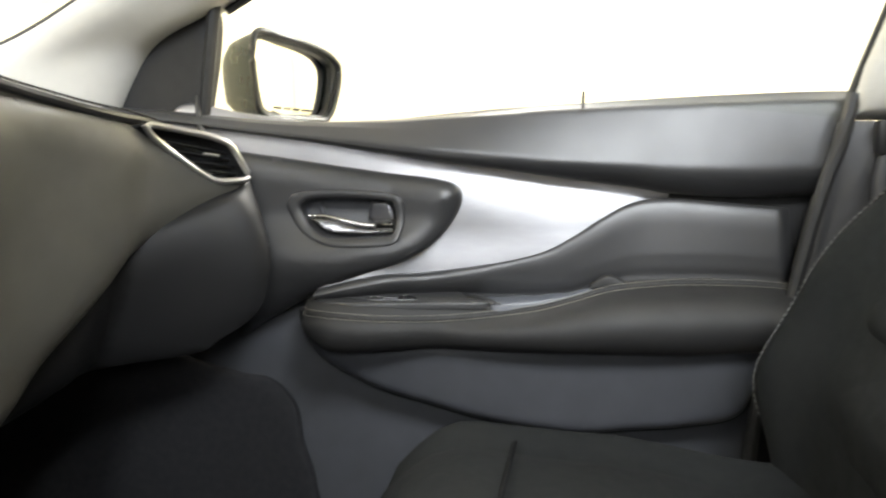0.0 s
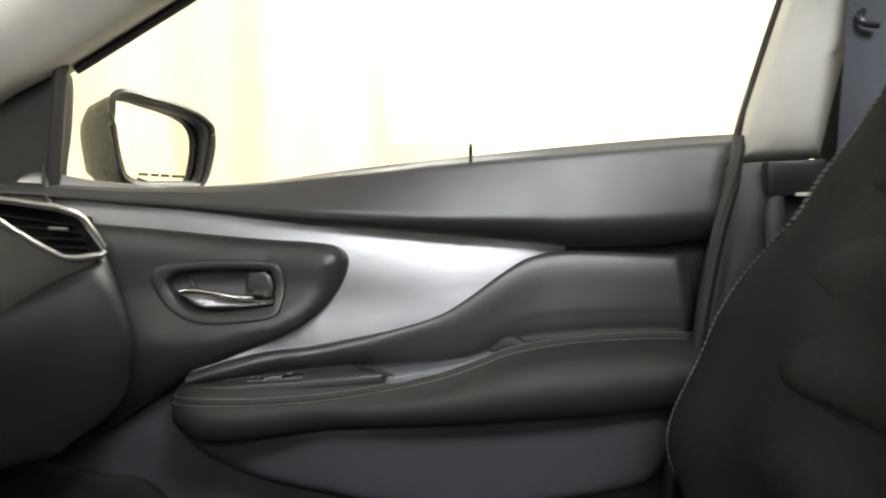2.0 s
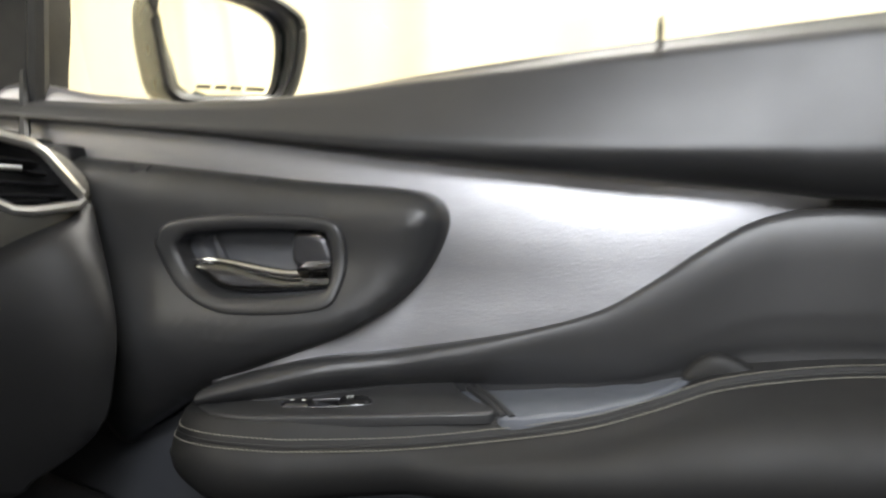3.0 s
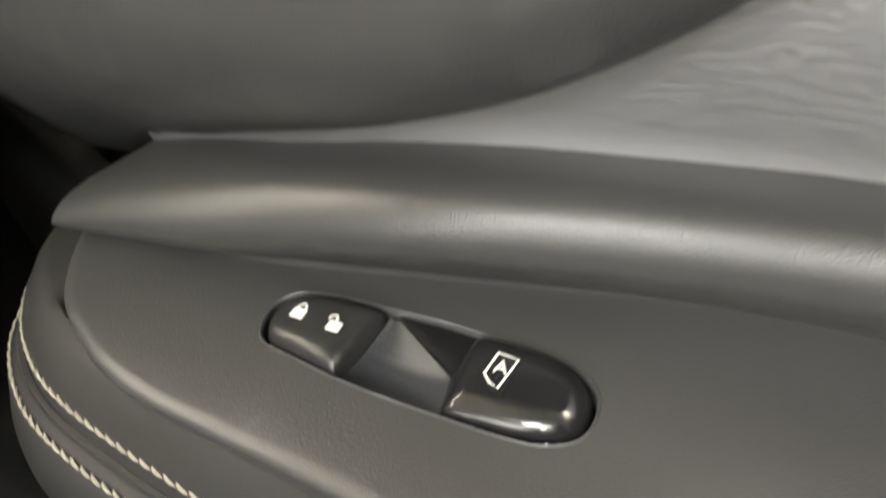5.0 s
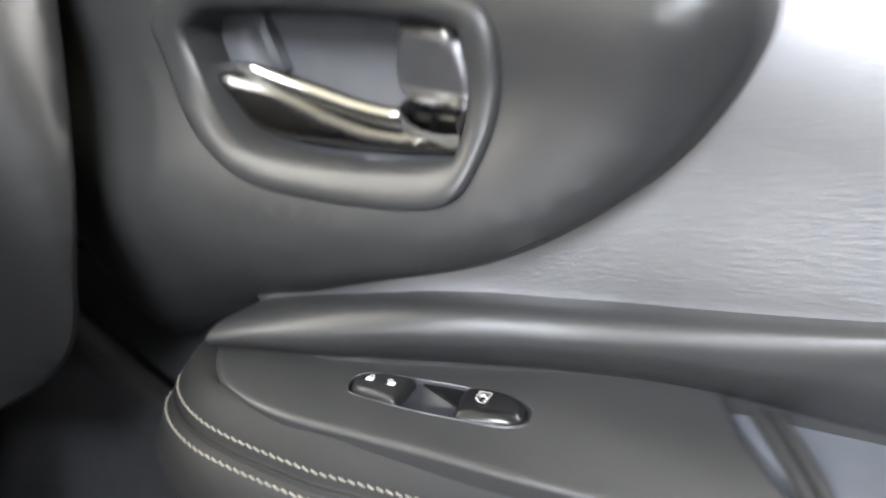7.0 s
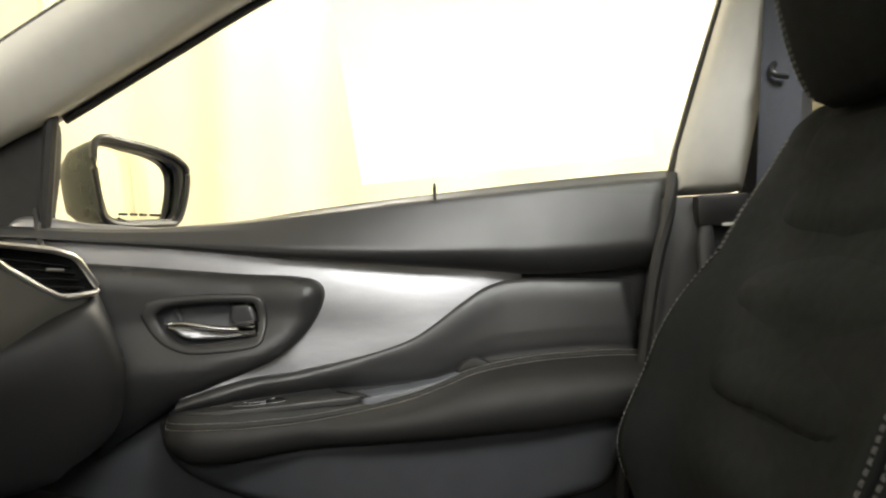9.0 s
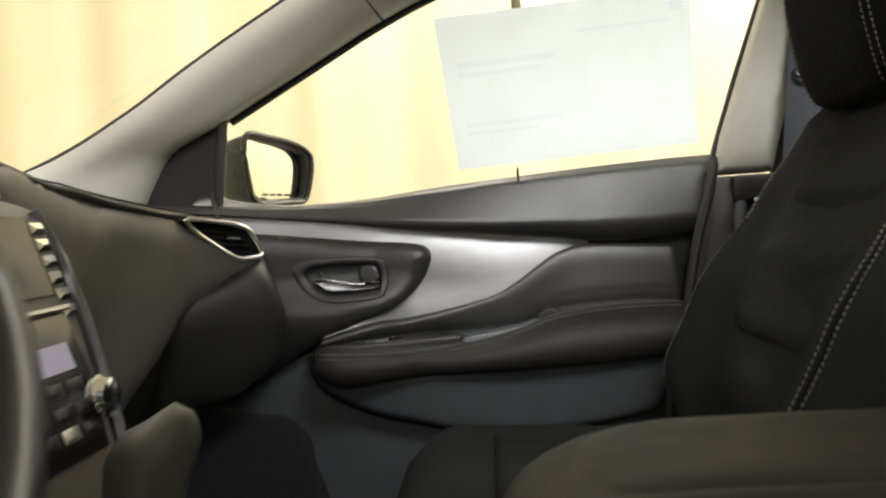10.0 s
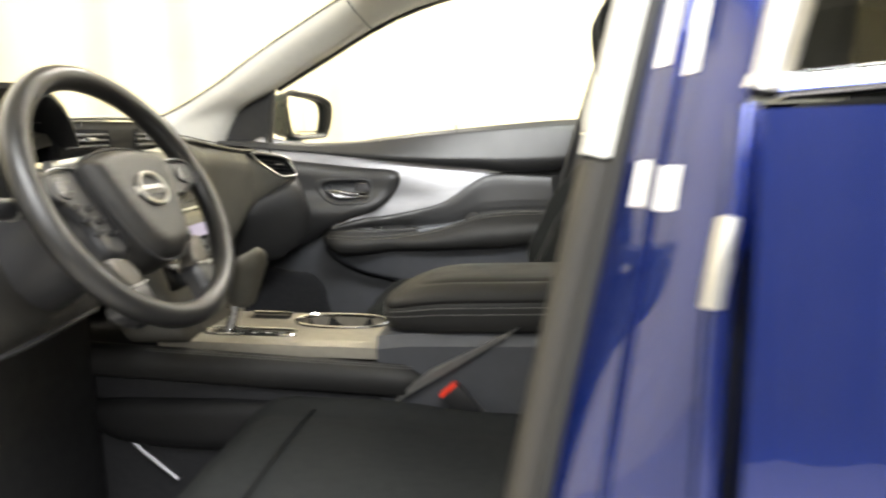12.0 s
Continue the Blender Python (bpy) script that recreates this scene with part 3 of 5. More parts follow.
# Satin tube stands for the highlight on the blue door fold.
part("edge_glint", tube(spline([(0.682, -0.922, 1.050), (0.687, -0.921, 1.08), (0.693, -0.917, 1.105)], 6, False), [0.0075] * 12 + [0.002], 10), SATIN, rear_door, "satin tube drawn as the highlight on the door's fold")
part("belt_moulding", tube([(0.722, -0.90, 1.178), (1.1, -0.905, 1.20), (1.75, -0.90, 1.24)], 0.011, 10, flat=0.8), CHROME, rear_door, "bright window moulding")
part("window_frame", tube(spline([(0.716, -0.888, 1.175), (0.75, -0.87, 1.30), (0.80, -0.81, 1.50), (0.82, -0.79, 1.54)], 6, False), 0.016, 10), SATIN, rear_door)
part("window_pane", sheet(lambda u, v: (lerp(0.73, 1.75, u) + 0.07 * v * (1 - u), -0.895 + 0.09 * v, lerp(1.17, 1.53, v)), 4, 4), TINT, rear_door, "privacy glass")

# ---- passenger door ----
door = thing("passenger_door", (0.25, 0.78, 0.45), "closed front door with dark trim and a brushed silver inlay", "door")
on_door = lambda f: (lambda u, v, w: (u, f(u, v) - w, v))
part("door_core", rbox(-0.19, 0.69, 0.825, 0.85, 0.45, 1.10, 0.004), DARK, door)
part("window_pane", sheet(lambda u, v: (lerp(-0.16, 0.72, u) + 0.13 * v * u, 0.812 - 0.075 * v, lerp(1.11, 1.53, v)), 4, 6), GLASS, door, "clear side glass").visible_shadow = False
LEDGE_LOW = [(-0.30, 1.137), (-0.20, 1.1285), (-0.10, 1.1165), (0.0, 1.1045), (0.10, 1.0905), (0.20, 1.0765), (0.30, 1.0635), (0.411, 1.050), (0.452, 1.0445), (0.487, 1.039), (0.58, 1.035), (0.66, 1.038), (0.70, 1.040)]
LEDGE_TOP = [(-0.30, 1.152), (-0.20, 1.146), (-0.149, 1.1415), (-0.061, 1.135), (0.02, 1.135), (0.10, 1.138), (0.18, 1.146), (0.337, 1.158), (0.494, 1.168), (0.62, 1.174), (0.70, 1.176)]
LEDGE_IN = [(-0.30, 0.700), (0.0, 0.738), (0.2, 0.766), (0.4, 0.783), (0.7, 0.800)]
LEDGE_FACE = [(0, -0.0128), (0.13, -0.0138), (0.22, -0.0140), (0.4, -0.0085), (0.6, -0.0020), (0.8, 0.0050), (0.92, 0.0095), (1, 0.014)]


def ledge(u, v):
    x = lerp(-0.30, lerp(0.672, 0.710, v), u)
    zl, zu = along(x, LEDGE_LOW), along(x, LEDGE_TOP)
    w = along(v, LEDGE_FACE)
    k = min(1, (zu - zl) / 0.06)
    tuck = lerp(0.003, 0.024, table(x, [(0.10, 0.0), (0.50, 1.0)])) * max(0, 1 - v / table(x, [(0.05, 0.06), (0.55, 0.30)])) ** 2
    y = along(x, LEDGE_IN) + w * (k if w < 0 else 1) + tuck + 0.006 * v
    return (x, lerp(y, max(0.798, y + 0.006), table(v, [(0.88, 0.0), (1.0, 1.0)])), lerp(zl, zu, v))


belt = part("upper_trim", sheet(ledge, 60, 30, (0, 0.012, -0.002)), PAD, door, "dark padded window ledge")
part("sheet_peg", tube([(0.364, 0.786, 1.150), (0.364, 0.786, 1.166), (0.3645, 0.785, 1.174)], [0.0028, 0.0026, 0.0012], 8), SMOOTH, door, "small dark peg on the window ledge")
BEZ = [(-0.029, 1.012), (-0.027, 1.025), (-0.015, 1.0345), (0.03, 1.039), (0.09, 1.037), (0.121, 1.031), (0.130, 1.012), (0.128, 0.982), (0.115, 0.965), (0.06, 0.961), (0.022, 0.965), (-0.010, 0.983)]


def silver_y(x, z):
    """The inlay leans back towards its upper edge and swings inwards under the handle surround."""
    lean = max(0, z - 1.06 + 0.30 * max(0, x))
    nose = table(0.175 - x, [(0.0, 0.0), (0.11, 1.0)]) * table(1.06 - z, [(0.0, 0.0), (0.06, 1.0)])
    return 0.748 + 0.14 * x - 0.12 * max(0, 0.98 - z) + min(1.9 * lean * lean, 0.25 * lean) * table(x, [(0.30, 1.0), (0.46, 0.45)]) - 0.022 * nose


silver = part("silver_inlay", pillow(
    [(-0.20, 1.150), (-0.10, 1.142), (0.0, 1.129), (0.10, 1.116), (0.257, 1.092), (0.373, 1.075), (0.442, 1.060), (0.492, 1.036), (0.440, 1.009), (0.400, 0.984), (0.358, 0.958), (0.313, 0.940), (0.25, 0.927), (0.17, 0.914),
     (0.10, 0.903), (0.06, 0.895), (0.025, 0.888), (-0.02, 0.93), (-0.19, 1.04)],
    on_door(silver_y), 0.004, 0.012, 0.016, 0.01, holes=([(x - (x - 0.045) * 0.08, z - (z - 1.0) * 0.08) for x, z in BEZ],)), SILVER, door, "brushed silver inlay")
PAD_TOP = [(-0.03, 0.886), (0.0, 0.897), (0.04, 0.910), (0.085, 0.9205), (0.113, 0.924), (0.165, 0.9265), (0.25, 0.9385), (0.313, 0.954), (0.353, 0.975), (0.394, 1.002), (0.434, 1.0235), (0.482, 1.031), (0.56, 1.026), (0.648, 1.019)]
PAD_TOP_Y = [(-0.03, 0.690), (0.0, 0.692), (0.04, 0.704), (0.085, 0.720), (0.113, 0.730), (0.165, 0.754), (0.25, 0.770), (0.313, 0.783), (0.353, 0.790), (0.394, 0.798), (0.434, 0.807), (0.482, 0.812), (0.648, 0.812)]
PAD_LOW_Y = [(-0.03, 0.690), (0.0, 0.690), (0.04, 0.698), (0.066, 0.706), (0.09, 0.7195), (0.11, 0.731), (0.13, 0.7415), (0.149, 0.751), (0.18, 0.765), (0.21, 0.774), (0.30, 0.789), (0.42, 0.797), (0.648, 0.802)]
PAD_LOW = [(-0.03, 0.880), (0.0, 0.886), (0.06, 0.894), (0.12, 0.8965), (0.20, 0.8965), (0.26, 0.895), (0.34, 0.899), (0.40, 0.915), (0.44, 0.926), (0.56, 0.930), (0.648, 0.925)]


def pad_skin(u, v):
    """The padded panel: a rolled upper edge, a full belly and a tucked or flared lower edge."""
    x = lerp(0.018, 0.642 + 0.006 * v, u)
    yt, zt, yl, zl = along(x, PAD_TOP_Y), along(x, PAD_TOP), along(x, PAD_LOW_Y), along(x, PAD_LOW)
    z = lerp(zt, zl - 0.012, v)
    tall = zt - zl
    roll = min(1, (zt - z) / min(table(x, [(0.18, 0.014), (0.30, 0.035)]), 0.5 * tall))
    tuck = min(1, max(0, z - zl) / min(0.03, 0.7 * tall))
    belly = table(x, [(0.18, 0.013), (0.30, 0.008)]) * math.sqrt(max(0, 1 - (1 - roll) ** 2)) * tuck * (2 - tuck)
    flare = 0.003 * table(x, [(0.38, 0.0), (0.45, 1.0)]) * table(z - zl, [(0.0, 1.0), (0.022, 0.0)])
    end = table(u, [(0.975, 0.0), (1.0, 0.014)])
    return (x, lerp(yt, yl, v) - belly - flare + end, z)


pad = part("door_pad", sheet(pad_skin, 120, 36, (0, 0.02, 0)), PAD, door, "dark padded door panel")


def pod_y(x, z):
    """How far in the handle surround lies: it swells below the handle and tucks under towards its lower edge."""
    d = max(0, 0.965 - z)
    low = 0.706 + 0.11 * x + 0.5 * d * d / (d + 0.03)
    high = 0.738 + 0.155 * min(x, 0.11)
    k = max(0, min(1, (z - 0.92) / 0.09))
    return lerp(low, high, k * k * (3 - 2 * k)) + 0.9 * max(0, -0.095 - x) * max(0, min(1, (1.085 - z) / 0.03))


part("handle_surround", pillow(
    [(-0.15, 1.096), (-0.118, 1.091), (-0.013, 1.077), (0.088, 1.063), (0.162, 1.055), (0.194, 1.046), (0.203, 1.026), (0.190, 0.995), (0.166, 0.967), (0.128, 0.943), (0.073, 0.922), (0.033, 0.904), (-0.03, 0.875),
     (-0.08, 0.846), (-0.14, 0.82), (-0.165, 0.95)],
    on_door(pod_y), 0.020, 0.035, 0.012, 0.03, holes=([(x - (x - 0.045) * 0.03, z - (z - 1.0) * 0.03) for x, z in BEZ],)), PAD, door, "dark teardrop handle surround")
INN = [(-0.010, 1.012), (-0.006, 1.0205), (0.006, 1.0255), (0.05, 1.027), (0.104, 1.024), (0.115, 1.016), (0.118, 0.988), (0.109, 0.977), (0.06, 0.973), (0.024, 0.976), (0.004, 0.990)]
part("handle_bezel", pillow([(x - (x - 0.045) * 0.005, z - (z - 1.0) * 0.005) for x, z in BEZ], on_door(lambda x, z: pod_y(x, z) - 0.0204), 0.0035, 0.006, 0.012, 0.02, holes=(INN,), dip=True), PAD, door, "dark handle bezel")
part("handle_bowl", pillow([(x + (x - 0.045) * 0.04, z + (z - 1.0) * 0.04) for x, z in INN], on_door(lambda x, z: pod_y(x, z) - 0.016), -0.020, 0.009, 0.007, 0), SCOOP, door)
handle = part("door_handle", tube(spline([(-0.004, 0.724, 1.002), (0.018, 0.724, 1.0015), (0.045, 0.727, 0.996), (0.072, 0.731, 0.9905), (0.090, 0.734, 0.9895), (0.106, 0.738, 0.993), (0.112, 0.744, 0.993)], 6, False),
                                 [0.0008 + 0.0026 * math.sin(min(1, i / 14) * 1.57) + 0.0022 * max(0, i - 22) / 14 for i in range(37)], 12, flat=1.15), CHROME, door, "chrome pull lever")
part("lever_hinge", moved(rbox(-0.016, 0.015, -0.0085, 0.0085, -0.0085, 0.0075, 0.0076), Matrix.Translation((0.101, 0.738, 0.990)) @ Matrix.Rotation(0.35, 4, 'X')), CHROME, handle, "chrome hinge block")
part("lever_back", pillow([(0.002, 0.999), (0.03, 0.998), (0.06, 0.989), (0.085, 0.985), (0.113, 0.987), (0.112, 0.979), (0.06, 0.976), (0.026, 0.979), (0.010, 0.990)], on_door(lambda x, z: 0.730 + 0.19 * (x - 0.06) - 0.18 * (0.990 - z)), 0.004, 0.005, 0.005, 0.006), DIMCHROME, handle, "chrome lever blade with its dark reflection put into the colour")
part("lock_tab", pillow([(0.081, 1.0225), (0.102, 1.0225), (0.112, 1.015), (0.114, 0.996), (0.08, 0.996)], on_door(lambda x, z: 0.748), 0.009, 0.006, 0.005, 0.012), DARKSATIN, handle, "dark satin lock tab")
part("lock_cap", pillow([(0.0808, 1.0234), (0.103, 1.0234), (0.1128, 1.0162), (0.0808, 1.0178)], on_door(lambda x, z: 0.747), 0.0095, 0.003, 0.003, 0.004, smooth_line=False), SATIN, handle, "satin silver tab cap")
part("bowl_facet", pillow([(0.003, 1.020), (0.009, 1.021), (0.020, 0.9995), (0.014, 0.998)], on_door(lambda x, z: 0.739), 0.002, 0.002, 0.004, 0.008, smooth_line=False), SCOOP, handle)

# armrest: a padded body whose stitched edge swings from the nose to the door
EDGE = spline([(0.004, 0.700, 0.884), (0.012, 0.672, 0.881), (0.044, 0.660, 0.880), (0.09, 0.666, 0.877), (0.116, 0.674, 0.8755), (0.18, 0.693, 0.875), (0.24, 0.708, 0.8795), (0.31, 0.722, 0.889), (0.36, 0.738, 0.901),
               (0.41, 0.757, 0.914), (0.486, 0.772, 0.922), (0.56, 0.775, 0.924), (0.61, 0.776, 0.923), (0.645, 0.777, 0.920)], 10, False)


def arm_ring(p):
    """One slice of the armrest under the edge point p."""
    x, ys, zs = p
    front = max(0, min(1, (0.40 - x) / 0.2))
    top = lerp(zs, 0.8912, front) - 0.010 * table(x, [(0.25, 0.0), (0.285, 1.0), (0.35, 1.0), (0.385, 0.0)])
    zb = table(x, [(-0.02, 0.842), (0.06, 0.826), (0.18, 0.830), (0.33, 0.830), (0.47, 0.832), (0.62, 0.840)])
    nose = math.sqrt(max(0, min(1, (x + 0.012) / 0.05)))
    zb = lerp(zs - 0.02, zb, nose)
    yi = min(ys - 0.012, 0.700 - 0.02 * math.sin(max(0, min(1, x / 0.6)) * 3.1)) if x > 0.1 else ys - 0.014
    yi = lerp(yi, ys - 0.014, max(0, min(1, (0.16 - x) / 0.06)))
    sink = front * table(x, [(0.035, 0.0), (0.055, 1.0)])
    ring = [(x, 0.80, top - 0.012 * sink), (x, ys + 0.045, top - 0.012 * sink), (x, ys + 0.0125, top - 0.010 * sink), (x, ys + 0.0118, top), (x, ys + 0.0095, lerp(zs, top, 0.96 * front)), (x, ys + 0.0068, lerp(zs, top, 0.80 * front)), (x, ys + 0.0042, lerp(zs, top, 0.55 * front)), (x, ys + 0.0018, lerp(zs + 0.0015, top, 0.24 * front)),
            (x, ys - 0.001, zs - 0.001), (x, ys - 0.002, zs - 0.0038), (x, ys - 0.0052, zs - 0.0048), (x, ys - 0.0085, zs - 0.0078), (x, lerp(ys - 0.0085, yi, 0.6), zs - 0.015), (x, yi, lerp(zs, zb, 0.45)), (x, yi + 0.003, lerp(zs, zb, 0.75)),
            (x, yi + 0.012, lerp(zs, zb, 0.93)), (x, yi + 0.028, zb), (x, 0.80, zb)]
    return ring


arm = part("armrest", loft([arm_ring(p) for p in EDGE]), LEATHER, door, "stitched black leatherette armrest", angle=60)
seam = [Vector((p.x, p.y - 0.0024, p.z - 0.0034)) for p in EDGE[4:]]
up1 = [Vector((p.x, p.y + 0.0002, p.z + 0.0014)) for p in EDGE[4:]]
low1 = [Vector((p.x, p.y - 0.0066, p.z - 0.0054)) for p in EDGE[4:]]
part("upper_stitching", stitches(up1, (0, -0.75, 0.65), 0.0034, 0.0002, 0.00042, 0.30), THREAD, arm, "pale twin stitching")
part("lower_stitching", stitches(low1, (0, -0.6, 0.8), 0.0034, 0.0002, 0.00042, 0.30), THREAD, arm, "pale twin stitching")
part("seam_cord", tube(seam[::2], 0.0013, 6), LEATHER, arm)
# switch insert, a raised tongue on the armrest's front
INS = [(0.010, 0.703), (0.019, 0.688), (0.037, 0.6745), (0.055, 0.6702), (0.067, 0.6696), (0.083, 0.6716), (0.115, 0.6797), (0.14, 0.6860), (0.16, 0.6905), (0.20, 0.7010), (0.235, 0.7100), (0.2475, 0.7160), (0.246, 0.7260), (0.228, 0.7420), (0.208, 0.7640), (0.19, 0.780), (0.15, 0.772), (0.10, 0.755), (0.06, 0.735), (0.030, 0.718)]
U, Wd = Vector((0.958, 0.287, 0)), Vector((-0.287, 0.958, 0))
O = Vector((0.0878, 0.700, 0.8925))
PUV = [(-0.0012, -0.0038), (-0.0036, 0.0011), (-0.0030, 0.0062), (0.0011, 0.0097), (0.0100, 0.0114), (0.0204, 0.0120), (0.0333, 0.0126), (0.0457, 0.0123), (0.0571, 0.0118), (0.0632, 0.0100), (0.0670, 0.0066), (0.0680, 0.0014), (0.0668, -0.0028),
       (0.0630, -0.0056), (0.0564, -0.0072), (0.0419, -0.0076), (0.0302, -0.0077), (0.0188, -0.0072), (0.0089, -0.0060), (0.0026, -0.0054)]
PLATE = [tuple((O + U * a + Wd * b)[:2]) for a, b in PUV]
insert = part("switch_insert", pillow(INS, lambda u, v, w: (u, v, 0.8907 + w + 0.006 * max(0, ((u - O.x) * Wd.x + (v - O.y) * Wd.y - 0.013) / 0.027) ** 1.6), 0.0022, 0.0035, 0.007, 0.006, holes=(PLATE,)), PAD, door, "grained switch panel")
cup = part("pull_cup", pillow([(0.205, 0.782), (0.245, 0.735), (0.258, 0.712), (0.315, 0.728), (0.345, 0.742), (0.375, 0.765), (0.383, 0.785), (0.30, 0.79)], lambda u, v, w: (u, v, table(u, [(0.22, 0.887), (0.25, 0.888), (0.30, 0.891), (0.34, 0.896), (0.383, 0.905)]) + w), 0.002, 0.006, 0.012, 0.01), LINER, door, "grey pull cup liner")
for d in (0.0, 0.007):
    part("cup_divider", tube(spline([(0.212 + d, 0.776, 0.8925), (0.236 + d, 0.744, 0.892), (0.256 + d, 0.7155, 0.8895)], 6, False), 0.0026, 8), PAD, cup)
part("grip_bump", pillow([(0.380, 0.905), (0.392, 0.922), (0.408, 0.926), (0.43, 0.914), (0.42, 0.90)], on_door(lambda x, z: 0.7775), 0.005, 0.012, 0.006, 0.01), LEATHER, door)
part("lower_panel", pillow(
    [(0.0, 0.858), (0.03, 0.838), (0.059, 0.831), (0.178, 0.837), (0.326, 0.840), (0.472, 0.845), (0.60, 0.857), (0.595, 0.80), (0.575, 0.748), (0.507, 0.729), (0.433, 0.720), (0.358, 0.713), (0.245, 0.726), (0.171, 0.744),
     (0.096, 0.765), (0.036, 0.794), (0.008, 0.818), (-0.008, 0.845)],
    on_door(lambda x, z: 0.724 + 0.05 * x - 0.12 * (z - 0.8)), 0.019, 0.016, 0.018, 0.03), GREYPLASTIC, door, "grey moulded lower panel")
# Dark bar drawn as the shadow line along the lower panel's edge.
part("gap_shadow", tube([(x, 0.741 + 0.05 * x - 0.12 * (z - 0.8), z) for x, z in spline([(-0.012, 0.872), (-0.009, 0.842), (0.006, 0.816), (0.036, 0.792), (0.096, 0.763), (0.171, 0.742), (0.245, 0.724), (0.358, 0.711), (0.433, 0.718), (0.507, 0.727), (0.577, 0.746), (0.598, 0.80)], 6, False)], 0.0075, 8), DARK, door)
part("pocket_panel", pillow([(-0.56, 0.95), (0.0, 0.88), (0.20, 0.80), (0.60, 0.80), (0.60, 0.42), (-0.56, 0.42)], on_door(lambda x, z: 0.783 + 0.04 * x - 0.04 * (0.9 - z)), 0.01, 0.03, 0.04, 0.02, smooth_line=False), GREYPLASTIC, door, "grey lower door panel")

part("kick_panel", pillow([(-0.56, 0.92), (-0.30, 0.82), (-0.13, 0.773), (-0.07, 0.764), (-0.032, 0.728), (-0.020, 0.67), (0.0, 0.60), (0.01, 0.42), (-0.56, 0.42)], lambda u, v, w: (u, 0.742 - w, v), 0.006, 0.02, 0.03, 0.01), CARPET, car, "black footwell side lining")
# window and lock switches
sw = thing("window_switch", (0.12, 0.711, 0.889), "black lock and window switch set in the armrest", "switch")


def sw3(z0):
    return lambda u, v, w: tuple(O + U * u + Wd * v + Vector((0, 0, z0 + w)))


def plate_poly(k=1.0):
    cx, cy = 0.032, 0.0024
    return [(cx + (a - cx) * k, cy + (b - cy) * (1 + (k - 1) * 3)) for a, b in PUV]


part("switch_base", pillow(plate_poly(1.0), sw3(-0.0065), 0.0003, 0.001, 0.006, 0.004), GLOSS, sw)
part("switch_rim", pillow(plate_poly(1.012), sw3(0.0), 0.0009, 0.0005, 0.01, 0.004, holes=(plate_poly(0.99),), dip=True), DARKSATIN, sw)
lockb = part("lock_button", pillow([(-0.0006, -0.0030), (-0.0026, 0.0012), (-0.0020, 0.0055), (0.0016, 0.0087), (0.010, 0.0104), (0.0175, 0.0110), (0.0205, 0.0106), (0.0205, 0.006), (0.0200, 0.0), (0.0193, -0.0060), (0.0178, -0.0068), (0.0095, -0.0055), (0.003, -0.0048)], lambda u, v, w: sw3(-0.003 + 0.0009 * math.sin(max(0, min(1, (u + 0.002) / 0.022)) * 3.1))(u, v, w), 0.0052, 0.0028, 0.0025, 0.002, n=4), SMOOTH, sw, "black door lock button")


def hollow(s, t):
    a = Vector((0.0213, 0.0110)).lerp(Vector((0.0190, -0.0074)), t)
    b = Vector((0.0235, 0.0110)).lerp(Vector((0.0398, 0.0018)), t / 0.55) if t < 0.55 else Vector((0.0398, 0.0018)).lerp(Vector((0.0420, -0.0076)), (t - 0.55) / 0.45)
    c = a.lerp(b, s)
    deep = math.sin(math.pi * min(1, 0.15 + 0.85 * s) ** 0.8) * (0.25 + 0.75 * min(1, t / 0.5)) * (1 - 0.7 * max(0, (t - 0.6) / 0.4) ** 2)
    return sw3(-0.0003 - 0.0011 * s - 0.0032 * deep)(c.x, c.y, 0)


part("scoop", sheet(hollow, 20, 20, (0, 0, -0.001)), FINGERWELL, sw, "dark grey finger scoop")
part("switch_web", pillow([(0.0228, 0.0118), (0.0242, 0.0108), (0.0320, 0.0066), (0.0402, 0.0020), (0.0418, 0.0122), (0.033, 0.0124)], sw3(-0.0008), 0.0004, 0.0012, 0.003, 0.003, smooth_line=False), VENTBLACK, sw)
winb = part("window_button", pillow([(0.0420, -0.0071), (0.0404, -0.0020), (0.0396, 0.0030), (0.0404, 0.0095), (0.043, 0.0116), (0.050, 0.0116), (0.0570, 0.0111), (0.0624, 0.0094), (0.0660, 0.0062), (0.0669, 0.0014), (0.0657, -0.0026), (0.0622, -0.0050), (0.056, -0.0064), (0.048, -0.0070)], lambda u, v, w: sw3(-0.003 + 0.0016 * (1 - ((u - 0.053) / 0.016) ** 2) + 0.0008 * (v / 0.01))(u, v, w), 0.0050, 0.0045, 0.0022, 0.002, n=4), GLOSS, sw, "gloss black window switch")


def mark(strokes, r, z):
    bms = []
    for s in strokes:
        bms.append(tube([O + U * a + Wd * b + Vector((0, 0, z)) for a, b in s], r, 6, flat=0.4))
    return join(*bms)


def padlock(cx, cy, s, open_):
    body = [[(cx - s, cy - k * s * 0.4 - 0.0001), (cx + s, cy - k * s * 0.4 - 0.0001)] for k in np.linspace(0, 3.4, 8)]
    sh = cx - (0.8 * s if open_ else 0)
    arc = [(sh + 0.62 * s * math.cos(a), cy + 0.15 * s + 0.85 * s * math.sin(a)) for a in [math.pi * i / 8 for i in range(9)]]
    return body + [arc]


part("lock_mark", mark(padlock(0.0050, 0.0034, 0.0015, False), 0.00024, 0.0034), WHITEMARK, lockb)
part("unlock_mark", mark(padlock(0.0142, 0.0030, 0.0015, True), 0.00024, 0.0034), WHITEMARK, lockb)
